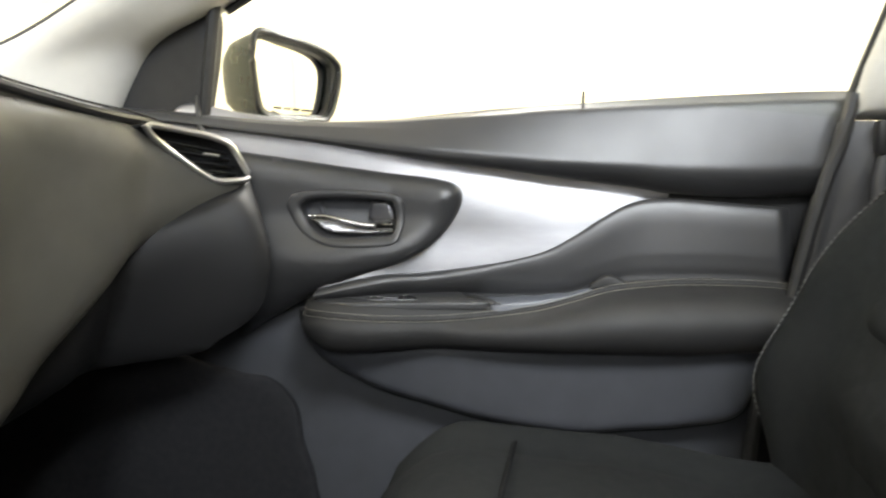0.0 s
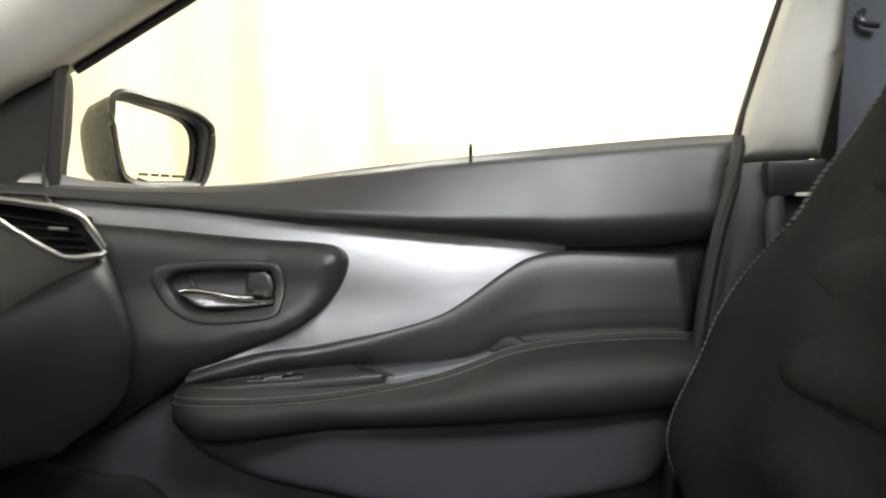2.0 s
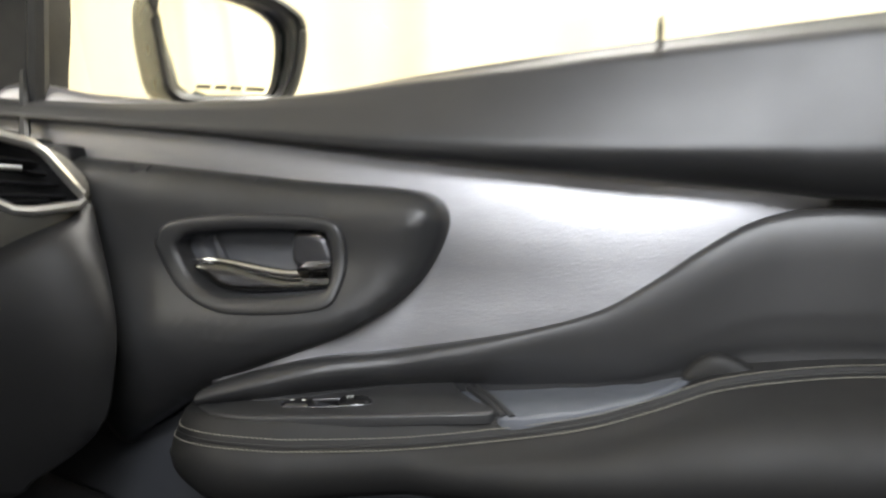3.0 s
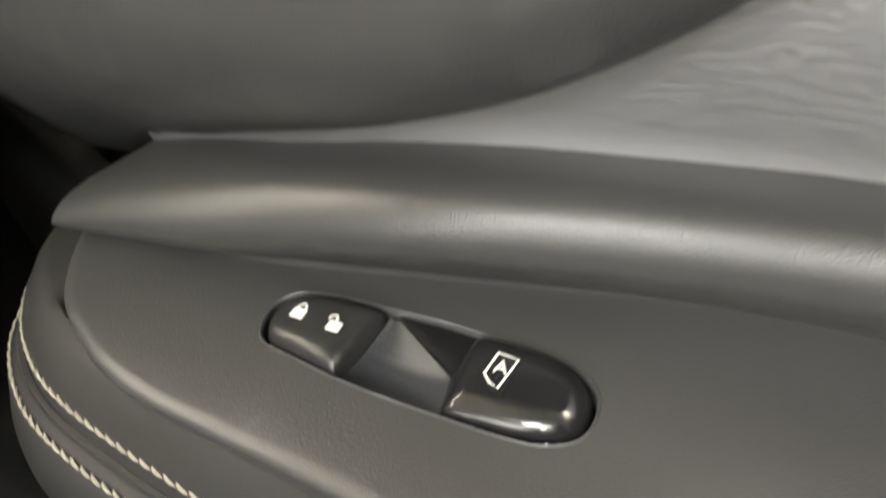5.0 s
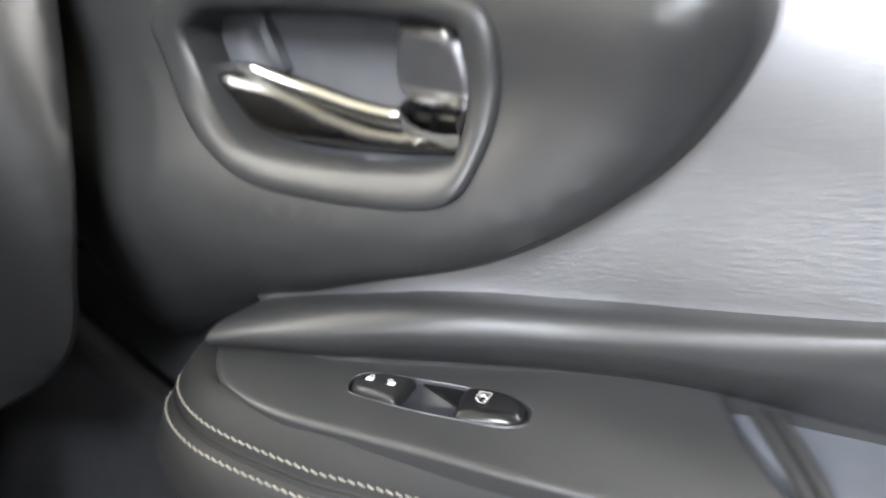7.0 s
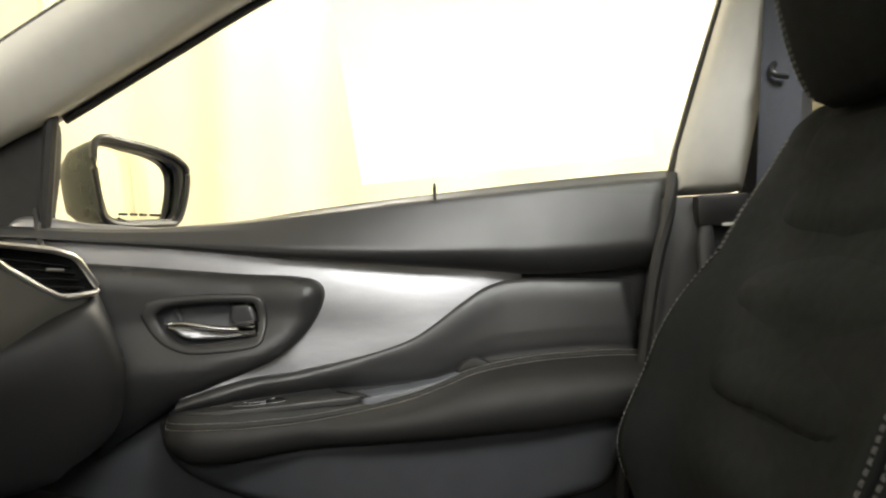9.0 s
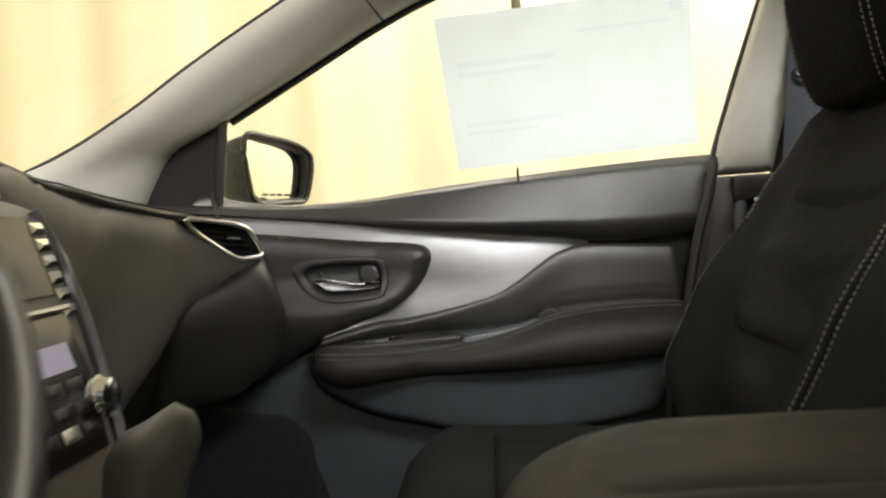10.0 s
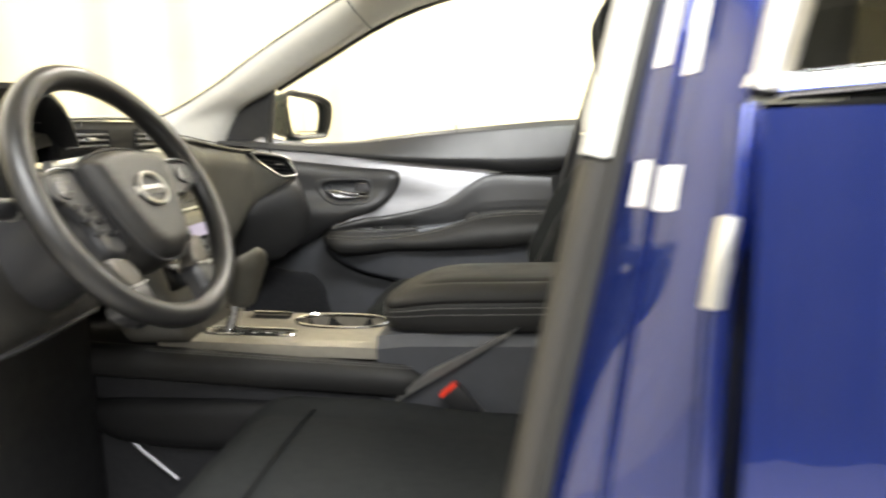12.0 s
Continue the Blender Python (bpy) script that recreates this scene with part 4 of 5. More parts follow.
part("window_mark", mark([[(0.0481, 0.0065), (0.0522, 0.0063), (0.0512, -0.0007), (0.0492, -0.0001), (0.0476, 0.0014), (0.0481, 0.0065), (0.0502, 0.0064)]], 0.00020, 0.0046), WHITEMARK, winb)
cu = bpy.data.curves.new("letter", "FONT")
cu.body, cu.size, cu.extrude, cu.align_x, cu.align_y = "A", 0.0039, 0.00008, "CENTER", "CENTER"
tmp = bpy.data.objects.new("letter", cu)
me = bpy.data.meshes.new_from_object(tmp)
bm = bmesh.new()
bm.from_mesh(me)
moved(bm, Matrix.Translation(O + U * 0.0500 + Wd * 0.0034 + Vector((0, 0, 0.0048))) @ Matrix(((U.x, Wd.x, 0, 0), (U.y, Wd.y, 0, 0), (0, 0, 1, 0), (0, 0, 0, 1))) @ Matrix.Rotation(radians(8), 4, 'Z'))
part("auto_letter", bm, WHITEMARK, winb, smooth=False)
bpy.data.objects.remove(tmp)

# price sheet on the glass
glass_y = lambda z: 0.803 - 0.178 * (z - 1.11)
sheet_thing = thing("window_sheet", (0.45, 0.79, 1.18), "white printed paper sheet stuck on the side glass", "paper")
CN = [(0.262, 1.177), (0.678, 1.196), (0.664, 1.452), (0.236, 1.434)]


def on_sheet(u, v, w=0.0):
    a = Vector(CN[0]).lerp(Vector(CN[1]), u)
    b = Vector(CN[3]).lerp(Vector(CN[2]), u)
    c = a.lerp(b, v)
    return (c.x, glass_y(c.y) - 0.002 - w + 0.002 * math.sin(u * 5) * v, c.y)


part("paper", sheet(lambda u, v: on_sheet(u, v), 16, 10, (0, 0.0004, 0)), PAPER, sheet_thing)
for (u0, u1, v0, v1) in ((0.06, 0.46, 0.66, 0.70), (0.06, 0.40, 0.60, 0.63), (0.06, 0.46, 0.27, 0.30), (0.06, 0.36, 0.22, 0.24), (0.55, 0.92, 0.80, 0.82), (0.92, 0.97, 0.86, 0.93)):
    part("print_bar", sheet(lambda u, v: on_sheet(lerp(u0, u1, u), lerp(v0, v1, v), 0.0008), 6, 1), INK, sheet_thing)

# ---- door mirror ----
mir = thing("door_mirror", (-0.09, 0.98, 1.13), "blue door mirror with dark rim outside the window", "mirror")
MN = Vector((0.84, -0.54, 0.03)).normalized()
MU = Vector((0.54, 0.84, 0)).normalized()
MV = MN.cross(MU)
MC = Vector((-0.118, 0.985, 1.220))
m3 = lambda u, v, w: tuple(MC + MU * u + MV * v * (1 if MV.z > 0 else -1) + MN * w)
MO = [(-0.080, 0.058), (-0.02, 0.0605), (0.042, 0.051), (0.073, 0.038), (0.086, 0.021), (0.079, -0.02), (0.060, -0.060), (0.03, -0.066), (-0.062, -0.065), (-0.080, -0.03)]
MG = [(-0.084, 0.050), (-0.02, 0.053), (0.036, 0.0455), (0.064, 0.034), (0.0745, 0.016), (0.071, -0.02), (0.056, -0.056), (0.028, -0.060), (-0.055, -0.060), (-0.074, -0.03)]


def ringm(k, w, s):
    return [Vector(m3(a * k + s, b * k, w)) for a, b in spline(MO, 6)]


part("mirror_housing", loft([ringm(0.3, -0.12, -0.02), ringm(0.7, -0.105, -0.015), ringm(0.95, -0.07, -0.005), ringm(1.03, -0.03, 0), ringm(1.05, 0.0, 0), ringm(1.045, 0.006, 0), ringm(1.0, 0.007, 0), ringm(0.985, 0.0, 0), ringm(0.985, -0.022, 0)]), TEAL, mir)
part("mirror_rim", join(tube(ringm(1.045, 0.008, 0), 0.006, 8, True)), SMOOTH, mir, "black rim")
part("mirror_bezel", pillow([(a * 1.02, b * 1.02) for a, b in MO], lambda u, v, w: m3(u, v, 0.004 + w), 0.003, 0.006, 0.02, 0.012, holes=(MG,), dip=True), SMOOTH, mir, "black bezel round the glass")
part("mirror_glass", pillow([(a * 1.01, b * 1.01) for a, b in MG], lambda u, v, w: m3(u, v, -0.006 - 0.10 * u + w), 0.0005, 0.01, 0.02, 0), MIRROR, mir, "mirror glass")
for k, (a, b) in enumerate(((-0.045, -0.028), (-0.022, -0.008), (-0.003, 0.012), (0.018, 0.042))):
    part("warning_bar", sheet(lambda u, v: m3(lerp(a, b, u), lerp(-0.054, -0.050, v), -0.0045 - 0.10 * lerp(a, b, u)), 1, 1), SMOOTH, mir)
part("mirror_foot", tube([(-0.17, 0.86, 1.10), (-0.165, 0.92, 1.115), (-0.155, 0.96, 1.15)], [0.02, 0.022, 0.03], 12, flat=0.7), TEAL, mir)

# ---- seats ----
BACK = [(0.60, 0.74), (0.60, 0.84), (0.625, 0.91), (0.665, 1.0), (0.715, 1.08), (0.748, 1.15), (0.765, 1.19), (0.775, 1.205)]


def backrest(seat, dx):
    rings = []
    n = 56
    for i, (x, z) in enumerate(spline(BACK, 5, False)):
        t = i / 35
        hw = table(z, [(0.74, 0.255), (0.84, 0.283), (1.0, 0.278), (1.1, 0.266), (1.16, 0.246), (1.19, 0.22), (1.206, 0.175)])
        dep = table(z, [(0.74, 0.10), (0.9, 0.13), (1.1, 0.105), (1.19, 0.075), (1.206, 0.04)])
        bol = table(z, [(0.74, 0.035), (0.85, 0.055), (0.95, 0.05), (1.08, 0.025), (1.18, 0.004)])
        ring = []
        for k in range(n):
            a = 2 * math.pi * k / n
            c, s = math.cos(a), math.sin(a)
            e = 2 / 3.2
            u = math.copysign(abs(c) ** e, c)
            w = math.copysign(abs(s) ** e, s)
            y = u * hw
            xx = x + dx + dep / 2 + w * dep / 2
            if w < 0:
                q = abs(u)
                xx -= bol * math.exp(-((q - 0.80) / 0.17) ** 2) * min(1, -w * 1.2) - 0.012 * math.exp(-(q / 0.45) ** 2)
                xx += 0.006 * math.exp(-((q - 0.56) / 0.03) ** 2)
            ring.append((xx, y, z - 0.03 * (w if w > 0 else 0)))
        rings.append(ring)
    return part("backrest", loft(rings), FABRIC, seat, "charcoal cloth backrest", angle=70)


def back_front(y, z, lift):
    """The point of the backrest's front at a height and a distance from its middle."""
    pts = spline(BACK, 5, False)
    x = next((lerp(p[0], q[0], (z - p[1]) / max(1e-6, q[1] - p[1])) for p, q in zip(pts, pts[1:]) if p[1] <= z <= q[1]), 0.77)
    hw = table(z, [(0.74, 0.255), (0.84, 0.283), (1.0, 0.278), (1.1, 0.266), (1.16, 0.246), (1.19, 0.22), (1.206, 0.175)])
    dep = table(z, [(0.74, 0.10), (0.9, 0.13), (1.1, 0.105), (1.19, 0.075), (1.206, 0.04)])
    bol = table(z, [(0.74, 0.035), (0.85, 0.055), (0.95, 0.05), (1.08, 0.025), (1.18, 0.004)])
    q = min(0.97, abs(y) / hw)
    w = -(1 - q ** 3.2) ** (1 / 3.2)
    x += dep / 2 + w * dep / 2
    x -= bol * math.exp(-((q - 0.80) / 0.17) ** 2) * min(1, -w * 1.2) - 0.012 * math.exp(-(q / 0.45) ** 2)
    x += 0.006 * math.exp(-((q - 0.56) / 0.03) ** 2)
    return Vector((x - lift, y, z))


HEAD_HALF = [(0, 0.095), (0.08, 0.122), (0.3, 0.135), (0.75, 0.122), (0.93, 0.10), (1, 0.07)]
HEAD_FRONT = [(0, 0.745), (0.1, 0.727), (0.45, 0.708), (0.8, 0.702), (1, 0.722)]
HEAD_REAR = [(0, 0.835), (0.1, 0.848), (0.3, 0.840), (0.65, 0.808), (0.9, 0.780), (1, 0.755)]


def head_front(y, t):
    """A point just before the headrest's front at a share t of its height."""
    u = min(0.98, abs(y) / along(t, HEAD_HALF))
    w = -(1 - u ** (2 / 0.6)) ** 0.35
    xf, xb = along(t, HEAD_FRONT), along(t, HEAD_REAR)
    k = (w + 1) / 2
    return Vector((lerp(xf, xb, k) + 0.010 * (1 - u * u) - 0.0008, y, lerp(1.208, 1.415, t) - 0.018 * (1 - k) * (1 - t) + 0.01 * k * (1 - t)))


def make_seat(cy, dx, dz, cush_dx, cush_dy, label):
    seat = thing("bucket_seat", (0.4, cy, 0.42), label, "seat", "front seats")
    bk = backrest(seat, dx)
    # shoulder and lumbar seams
    for s in (-1, 1):
        low = spline([(0.222, 0.80), (0.226, 0.86), (0.228, 0.94), (0.226, 0.992), (0.220, 1.026), (0.206, 1.06)], 10, False)
        for off in (0.0, 0.008):
            part("bolster_stitching", stitches([back_front(s * (a + off), b, 0.0012) for a, b in low], (-1, 0, 0.3), 0.005, 0.002, 0.0006, 0.1), GREYTHREAD, bk)
        part("bolster_piping", tube([back_front(s * (a + 0.004), b, -0.0005) for a, b in low], 0.002, 6), FABRIC2, bk)
        if s > 0:
            part("edge_stitching", stitches([back_front(s * a, b, 0.0012) for a, b in spline([(0.246, 0.80), (0.250, 0.86), (0.251, 0.93), (0.248, 0.99), (0.242, 1.04)], 10, False)], (-1, 0, 0.3), 0.004, 0.0015, 0.0005, 0.1), GREYTHREAD, bk)
        high = spline([(0.206, 1.062), (0.202, 1.11), (0.196, 1.15), (0.184, 1.18)], 10, False)
        for off in (0.0, 0.008):
            part("shoulder_stitching", stitches([back_front(s * (a + off), b, 0.0012) for a, b in high], (-1, 0, 0.3), 0.005, 0.002, 0.0006, 0.1), GREYTHREAD, bk)
    # centre panel pads
    for z0, z1, w in ((0.80, 0.905, 0.135), (0.915, 1.050, 0.140), (1.060, 1.178, 0.125)):
        xf = lambda z: table(z, [(0.74, 0.612), (0.84, 0.612), (0.91, 0.637), (1.0, 0.677), (1.08, 0.727), (1.15, 0.757), (1.20, 0.775)])
        part("back_panel", pillow([(-w, z0 + 0.01), (-w, z1), (-w * 0.5, z1 + 0.006), (0, z1 + 0.003), (w * 0.5, z1 + 0.006), (w, z1), (w, z0 + 0.01), (0, z0)], lambda u, v, q: (xf(v) - 0.002 - q, u, v), 0.004, 0.035, 0.02, 0.02), FABRIC, bk)
    # cushion
    rings = []
    n = 48
    for i in range(26):
        t = i / 25
        x = lerp(0.115, 0.66, t)
        nose = math.sqrt(max(0, 1 - (1 - min(1, t / 0.2)) ** 2))
        hw = table(x, [(0.11, 0.215), (0.2, 0.238), (0.45, 0.242), (0.66, 0.24)])
        top = lerp(0.68, table(x, [(0.11, 0.755), (0.2, 0.775), (0.35, 0.768), (0.55, 0.745), (0.66, 0.74)]), nose)
        bot = lerp(0.66, 0.60, nose)
        ring = []
        for k in range(n):
            a = 2 * math.pi * k / n
            c, s = math.cos(a), math.sin(a)
            u = math.copysign(abs(c) ** 0.55, c)
            w = math.copysign(abs(s) ** 0.55, s)
            z = lerp(bot, top, (w + 1) / 2)
            if w > 0:
                q = abs(u)
                z += 0.024 * math.exp(-((q - 0.84) / 0.14) ** 2) * w * nose - 0.010 * math.exp(-((q - 0.62) / 0.035) ** 2) * w * nose
            ring.append((x, u * hw * (0.9 + 0.1 * nose), z))
        rings.append(ring)
    cush = part("seat_cushion", loft(rings), FABRIC, seat, "charcoal cloth cushion", angle=70)
    part("cushion_seam", tube([(0.27, y, 0.7745 + 0.004 * math.cos(y * 12)) for y in np.linspace(-0.15, 0.15, 13)], 0.0025, 6), FABRIC2, cush)
    part("seat_base", rbox(0.16, 0.66, -0.22, 0.22, 0.44, 0.62, 0.02), PLASTIC, seat)
    part("seat_rail", rbox(0.10, 0.70, -0.20, -0.16, 0.42, 0.45, 0.004), SATIN, seat)
    part("seat_rail", rbox(0.10, 0.70, 0.16, 0.20, 0.42, 0.45, 0.004), SATIN, seat)
    # headrest
    rings = []
    for i in range(19):
        t = i / 18
        z = lerp(1.208, 1.415, t)
        hw = along(t, HEAD_HALF)
        xf = along(t, HEAD_FRONT)
        xb = along(t, HEAD_REAR)
        ring = []
        for k in range(40):
            a = 2 * math.pi * k / 40
            c, s = math.cos(a), math.sin(a)
            u = math.copysign(abs(c) ** 0.6, c)
            w = math.copysign(abs(s) ** 0.7, s)
            ring.append((lerp(xf, xb, (w + 1) / 2) + (0.010 * (1 - u * u) if w < 0 else 0), u * hw, z - 0.018 * (1 - (w + 1) / 2) * (1 - t) + 0.01 * (w + 1) / 2 * (1 - t)))
        rings.append(ring)
    hr = part("headrest", loft(rings), FABRIC2, seat, "charcoal padded headrest", angle=70)
    for s in (-1, 1):
        for off in (0.0, -0.011):
            part("headrest_stitching", stitches([head_front(s * (a + off), b) for a, b in spline([(0.098, 0.06), (0.103, 0.25), (0.104, 0.54), (0.098, 0.78), (0.088, 0.90)], 10, False)], (-1, 0, 0), 0.005, 0.002, 0.0006, 0.1), GREYTHREAD, hr)
        part("headrest_post", tube([(0.79, s * 0.06, 1.16), (0.79, s * 0.06, 1.22)], 0.007, 10), CHROME, seat)
    for ob in seat.children:
        kind = ob.name.split(".")[0]
        low = kind in ("seat_cushion", "seat_base", "seat_rail")
        shift = Matrix.Translation((dx if kind in ("headrest", "headrest_post") else cush_dx if low else 0, cy + (cush_dy if low else 0), dz))
        ob.matrix_parent_inverse = shift @ ob.matrix_parent_inverse
    for ob in bk.children:
        ob.matrix_parent_inverse = Matrix.Translation((dx, 0, 0))
    return seat


make_seat(0.374, 0.0, 0.0, 0.03, 0.0, "charcoal cloth passenger seat with grey twin stitching")
make_seat(-0.376, 0.045, -0.045, -0.045, -0.02, "charcoal cloth driver seat with grey twin stitching")

rear = thing("rear_bench", (1.6, 0, 0.42), "dark cloth rear bench seat", "car seat")
for y in (-0.44, 0.0, 0.44):
    part("bench_back", sheet(lambda u, v: (1.62 + 0.16 * v - 0.05 * (1 - (2 * u - 1) ** 4) * (1 - (2 * v - 1) ** 6), y + lerp(-0.215, 0.215, u), lerp(0.66, 1.17, v)), 14, 14, (0.12, 0, 0)), FABRIC, rear)
    part("bench_cushion", sheet(lambda u, v: (lerp(1.14, 1.70, v), y + lerp(-0.215, 0.215, u), 0.74 - 0.06 * v + 0.03 * (1 - (2 * u - 1) ** 6) * (1 - (2 * v - 1) ** 8)), 14, 14, (0, 0, -0.14)), FABRIC, rear)

# ---- dashboard ----
dash = thing("dashboard", (-0.2, 0.2, 0.8), "dark grey soft dashboard with silver vents", "dashboard")
face_x = lambda y: table(y, [(-0.75, -0.10), (-0.55, -0.17), (-0.2, -0.215), (0.2, -0.215), (0.40, -0.225), (0.575, -0.180), (0.69, -0.093), (0.76, -0.055)])
top_z = lambda y: table(abs(y), [(0, 1.205), (0.15, 1.19), (0.35, 1.165), (0.58, 1.135), (0.76, 1.118)])


def top_pad(u, v):
    y = lerp(-0.74, 0.745, v)
    x1 = face_x(min(y, 0.56)) + 0.004
    x = lerp(-0.62, x1, u)
    z = lerp(1.14, top_z(y), min(1, u * 2.2)) - 0.012 * max(0, (u - 0.86) / 0.14) ** 2
    return (x, y, z)


part("dash_top", sheet(top_pad, 24, 60, (0, 0, -0.02)), DASHSKIN, dash, "dark upper dash pad")
part("dash_lip", tube([(face_x(min(y, 0.56)) + 0.006, y, top_z(y) - 0.012) for y in np.linspace(0.20, 0.735, 40)], 0.006, 8), SMOOTH, dash)


def dash3(lean, off=0.0):
    return lambda u, v, w: (face_x(u) + off - lean * (top_z(u) - v) + w, u, v)


VENT = [(0.574, 1.115), (0.584, 1.1165), (0.612, 1.1125), (0.640, 1.1055), (0.655, 1.0985), (0.661, 1.092), (0.684, 1.0590), (0.686, 1.0545), (0.681, 1.0505), (0.655, 1.048), (0.646, 1.0495), (0.632, 1.0615), (0.606, 1.087), (0.588, 1.1025)]
part("upper_fascia", pillow(
    [(0.175, 1.17), (0.35, 1.148), (0.50, 1.128), (0.575, 1.117), (0.66, 1.105), (0.705, 1.075), (0.705, 1.04), (0.69, 1.027), (0.655, 1.006), (0.61, 0.972), (0.565, 0.932), (0.52, 0.887), (0.475, 0.840), (0.44, 0.79), (0.38, 0.74), (0.30, 0.72), (0.20, 0.74), (0.165, 0.85), (0.165, 1.0)],
    dash3(0.10), 0.030, 0.05, 0.02, 0.03, holes=(VENT,), n=6), DASHSKIN, dash, "dark grey passenger fascia")


def glove3(u, v, w):
    k = table(u, [(0.575, 0.0), (0.68, 1.0)])
    a = face_x(u) + 0.012 - 0.30 * (top_z(u) - v) + w
    b = along(v, [(0.70, -0.06), (0.80, -0.036), (0.86, -0.028), (0.92, -0.027), (0.955, -0.034), (0.99, -0.050), (1.03, -0.070), (1.055, -0.082)]) + 0.3 * w
    return (lerp(a, b, k), u, v)


part("glove_box", pillow(
    [(0.64, 1.02), (0.68, 1.042), (0.702, 1.054), (0.692, 1.02), (0.674, 0.97), (0.664, 0.93), (0.657, 0.885), (0.638, 0.845), (0.62, 0.82), (0.52, 0.775), (0.43, 0.73), (0.36, 0.69), (0.37, 0.74), (0.43, 0.80), (0.48, 0.86), (0.53, 0.91), (0.58, 0.96)],
    glove3, 0.03, 0.035, 0.011, 0.05), GLOVE, dash, "black glove box")
part("dash_end", rbox(-0.34, -0.105, 0.69, 0.735, 0.90, 1.10, 0.01), DARK, dash, "dark end of the dashboard")
# outer vent
v3 = dash3(0.10)


def vent(parent, outline, v3, slats, rim):
    vt = part("air_vent", pillow([(a, b) for a, b in outline], lambda u, v, w: v3(u, v, w + 0.024), -0.03, 0.010, 0.006, 0, n=3), DARK, parent)
    part("vent_frame", tube([v3(a, b, 0.028) for a, b in outline], rim, 8, True), SATIN, vt, "satin silver vent frame")
    for a, b in slats:
        part("vent_slat", tube([v3(*a, 0.010), v3((a[0] + b[0]) / 2, (a[1] + b[1]) / 2, 0.014), v3(*b, 0.010)], 0.0045, 6, flat=0.45), SMOOTH, vt)
    return vt


ov = vent(dash, VENT, v3, [((0.60, 1.100), (0.668, 1.084)), ((0.612, 1.087), (0.676, 1.075)), ((0.622, 1.074), (0.684, 1.066)), ((0.635, 1.062), (0.688, 1.057))], 0.0042)
part("vent_tab", tube([v3(0.640, 1.083, 0.02), v3(0.654, 1.081, 0.02)], 0.0024, 8), SATIN, ov)
# centre vents and stack
c3 = lambda u, v, w: (-0.212 - 0.05 * (1.19 - v) + w, u, v)
hood = part("vent_panel", pillow([(-0.185, 1.128), (-0.185, 1.186), (-0.1, 1.196), (0.1, 1.196), (0.186, 1.182), (0.186, 1.14), (0.15, 1.130)], c3, 0.012, 0.02, 0.02, 0.03, smooth_line=False), VENTBLACK, dash, "black centre vent panel")
for y0, y1 in ((-0.165, -0.03), (0.07, 0.172)):
    cv = part("air_vent", pillow([(y0, 1.146), (y0, 1.182), (y1, 1.180), (y1, 1.146)], lambda u, v, w: c3(u, v, 0.014 + w), -0.004, 0.006, 0.01, 0.002, smooth_line=False), DARK, dash)
    for z in (1.152, 1.162, 1.172):
        part("vent_slat", rbox(-0.203, -0.196, y0 + 0.004, y1 - 0.004, z - 0.002, z + 0.002, 0.001, 1), DARKSATIN, cv)
    part("vent_tab", rbox(-0.197, -0.188, (y0 + y1) / 2 - 0.012, (y0 + y1) / 2 + 0.012, 1.160, 1.167, 0.002), SATIN, cv)
part("silver_strip", tube(spline([(-0.200, -0.22, 1.122), (-0.198, -0.1, 1.127), (-0.198, 0.1, 1.131), (-0.202, 0.185, 1.137), (-0.208, 0.192, 1.148)], 8, False), 0.0095, 10), SATIN, dash, "satin silver strip")
part("top_strip", tube(spline([(-0.206, -0.22, 1.196), (-0.206, -0.1, 1.202), (-0.206, 0.1, 1.201), (-0.21, 0.19, 1.188)], 8, False), 0.004, 8), SATIN, dash, "satin silver strip")
stack = part("centre_fascia", pillow([(-0.16, 1.118), (0.15, 1.125), (0.165, 1.05), (0.155, 0.95), (0.135, 0.86), (0.11, 0.80), (-0.11, 0.80), (-0.14, 0.88)], lambda u, v, w: (-0.152 + 0.33 * (1.12 - v) + w, u, v), 0.02, 0.03, 0.02, 0.09), DASHSKIN, dash, "dark centre stack")
s3 = lambda u, v, w: (-0.130 + 0.33 * (1.12 - v) + w, u, v)
part("stack_frame", tube([s3(a, b, -0.006) for a, b in spline([(0.148, 1.118), (0.164, 1.06), (0.160, 0.98), (0.145, 0.90), (0.122, 0.82)], 6, False)], 0.007, 8), DARKSATIN, stack, "dark satin edge strip")
part("screen", pillow([(-0.11, 1.035), (-0.11, 1.11), (0.12, 1.112), (0.12, 1.037)], s3, 0.003, 0.004, 0.03, 0.004, smooth_line=False), GLOSS, stack, "dark display screen")
part("climate_panel", pillow([(-0.12, 0.895), (-0.12, 1.015), (0.125, 1.02), (0.128, 0.95), (0.11, 0.895)], s3, 0.004, 0.008, 0.02, 0.004, smooth_line=False), GLOSS, stack, "gloss black climate panel")
part("climate_display", pillow([(-0.05, 0.968), (-0.05, 0.992), (0.10, 0.994), (0.10, 0.970)], lambda u, v, w: s3(u, v, w + 0.005), 0.0004, 0.001, 0.02, 0, smooth_line=False), LCD, stack, "lit climate display")
part("silver_strip", tube([s3(-0.12, 1.019, 0.004), s3(0.0, 1.022, 0.004), s3(0.125, 1.024, 0.004)], 0.003, 8), SATIN, stack)
for y in (-0.085, 0.113):
    kn = part("climate_knob", tube([s3(y, 0.94, 0.004), s3(y, 0.94, 0.02), s3(y, 0.94, 0.023)], [0.019, 0.017, 0.012], 20), CHROME, stack, "bright turning knob")
    part("knob_ring", tube([Vector(s3(y + 0.018 * math.cos(a), 0.94 + 0.018 * math.sin(a), 0.012)) for a in np.linspace(0, 6.283, 24)[:-1]], 0.002, 6, True), CHROME, kn)
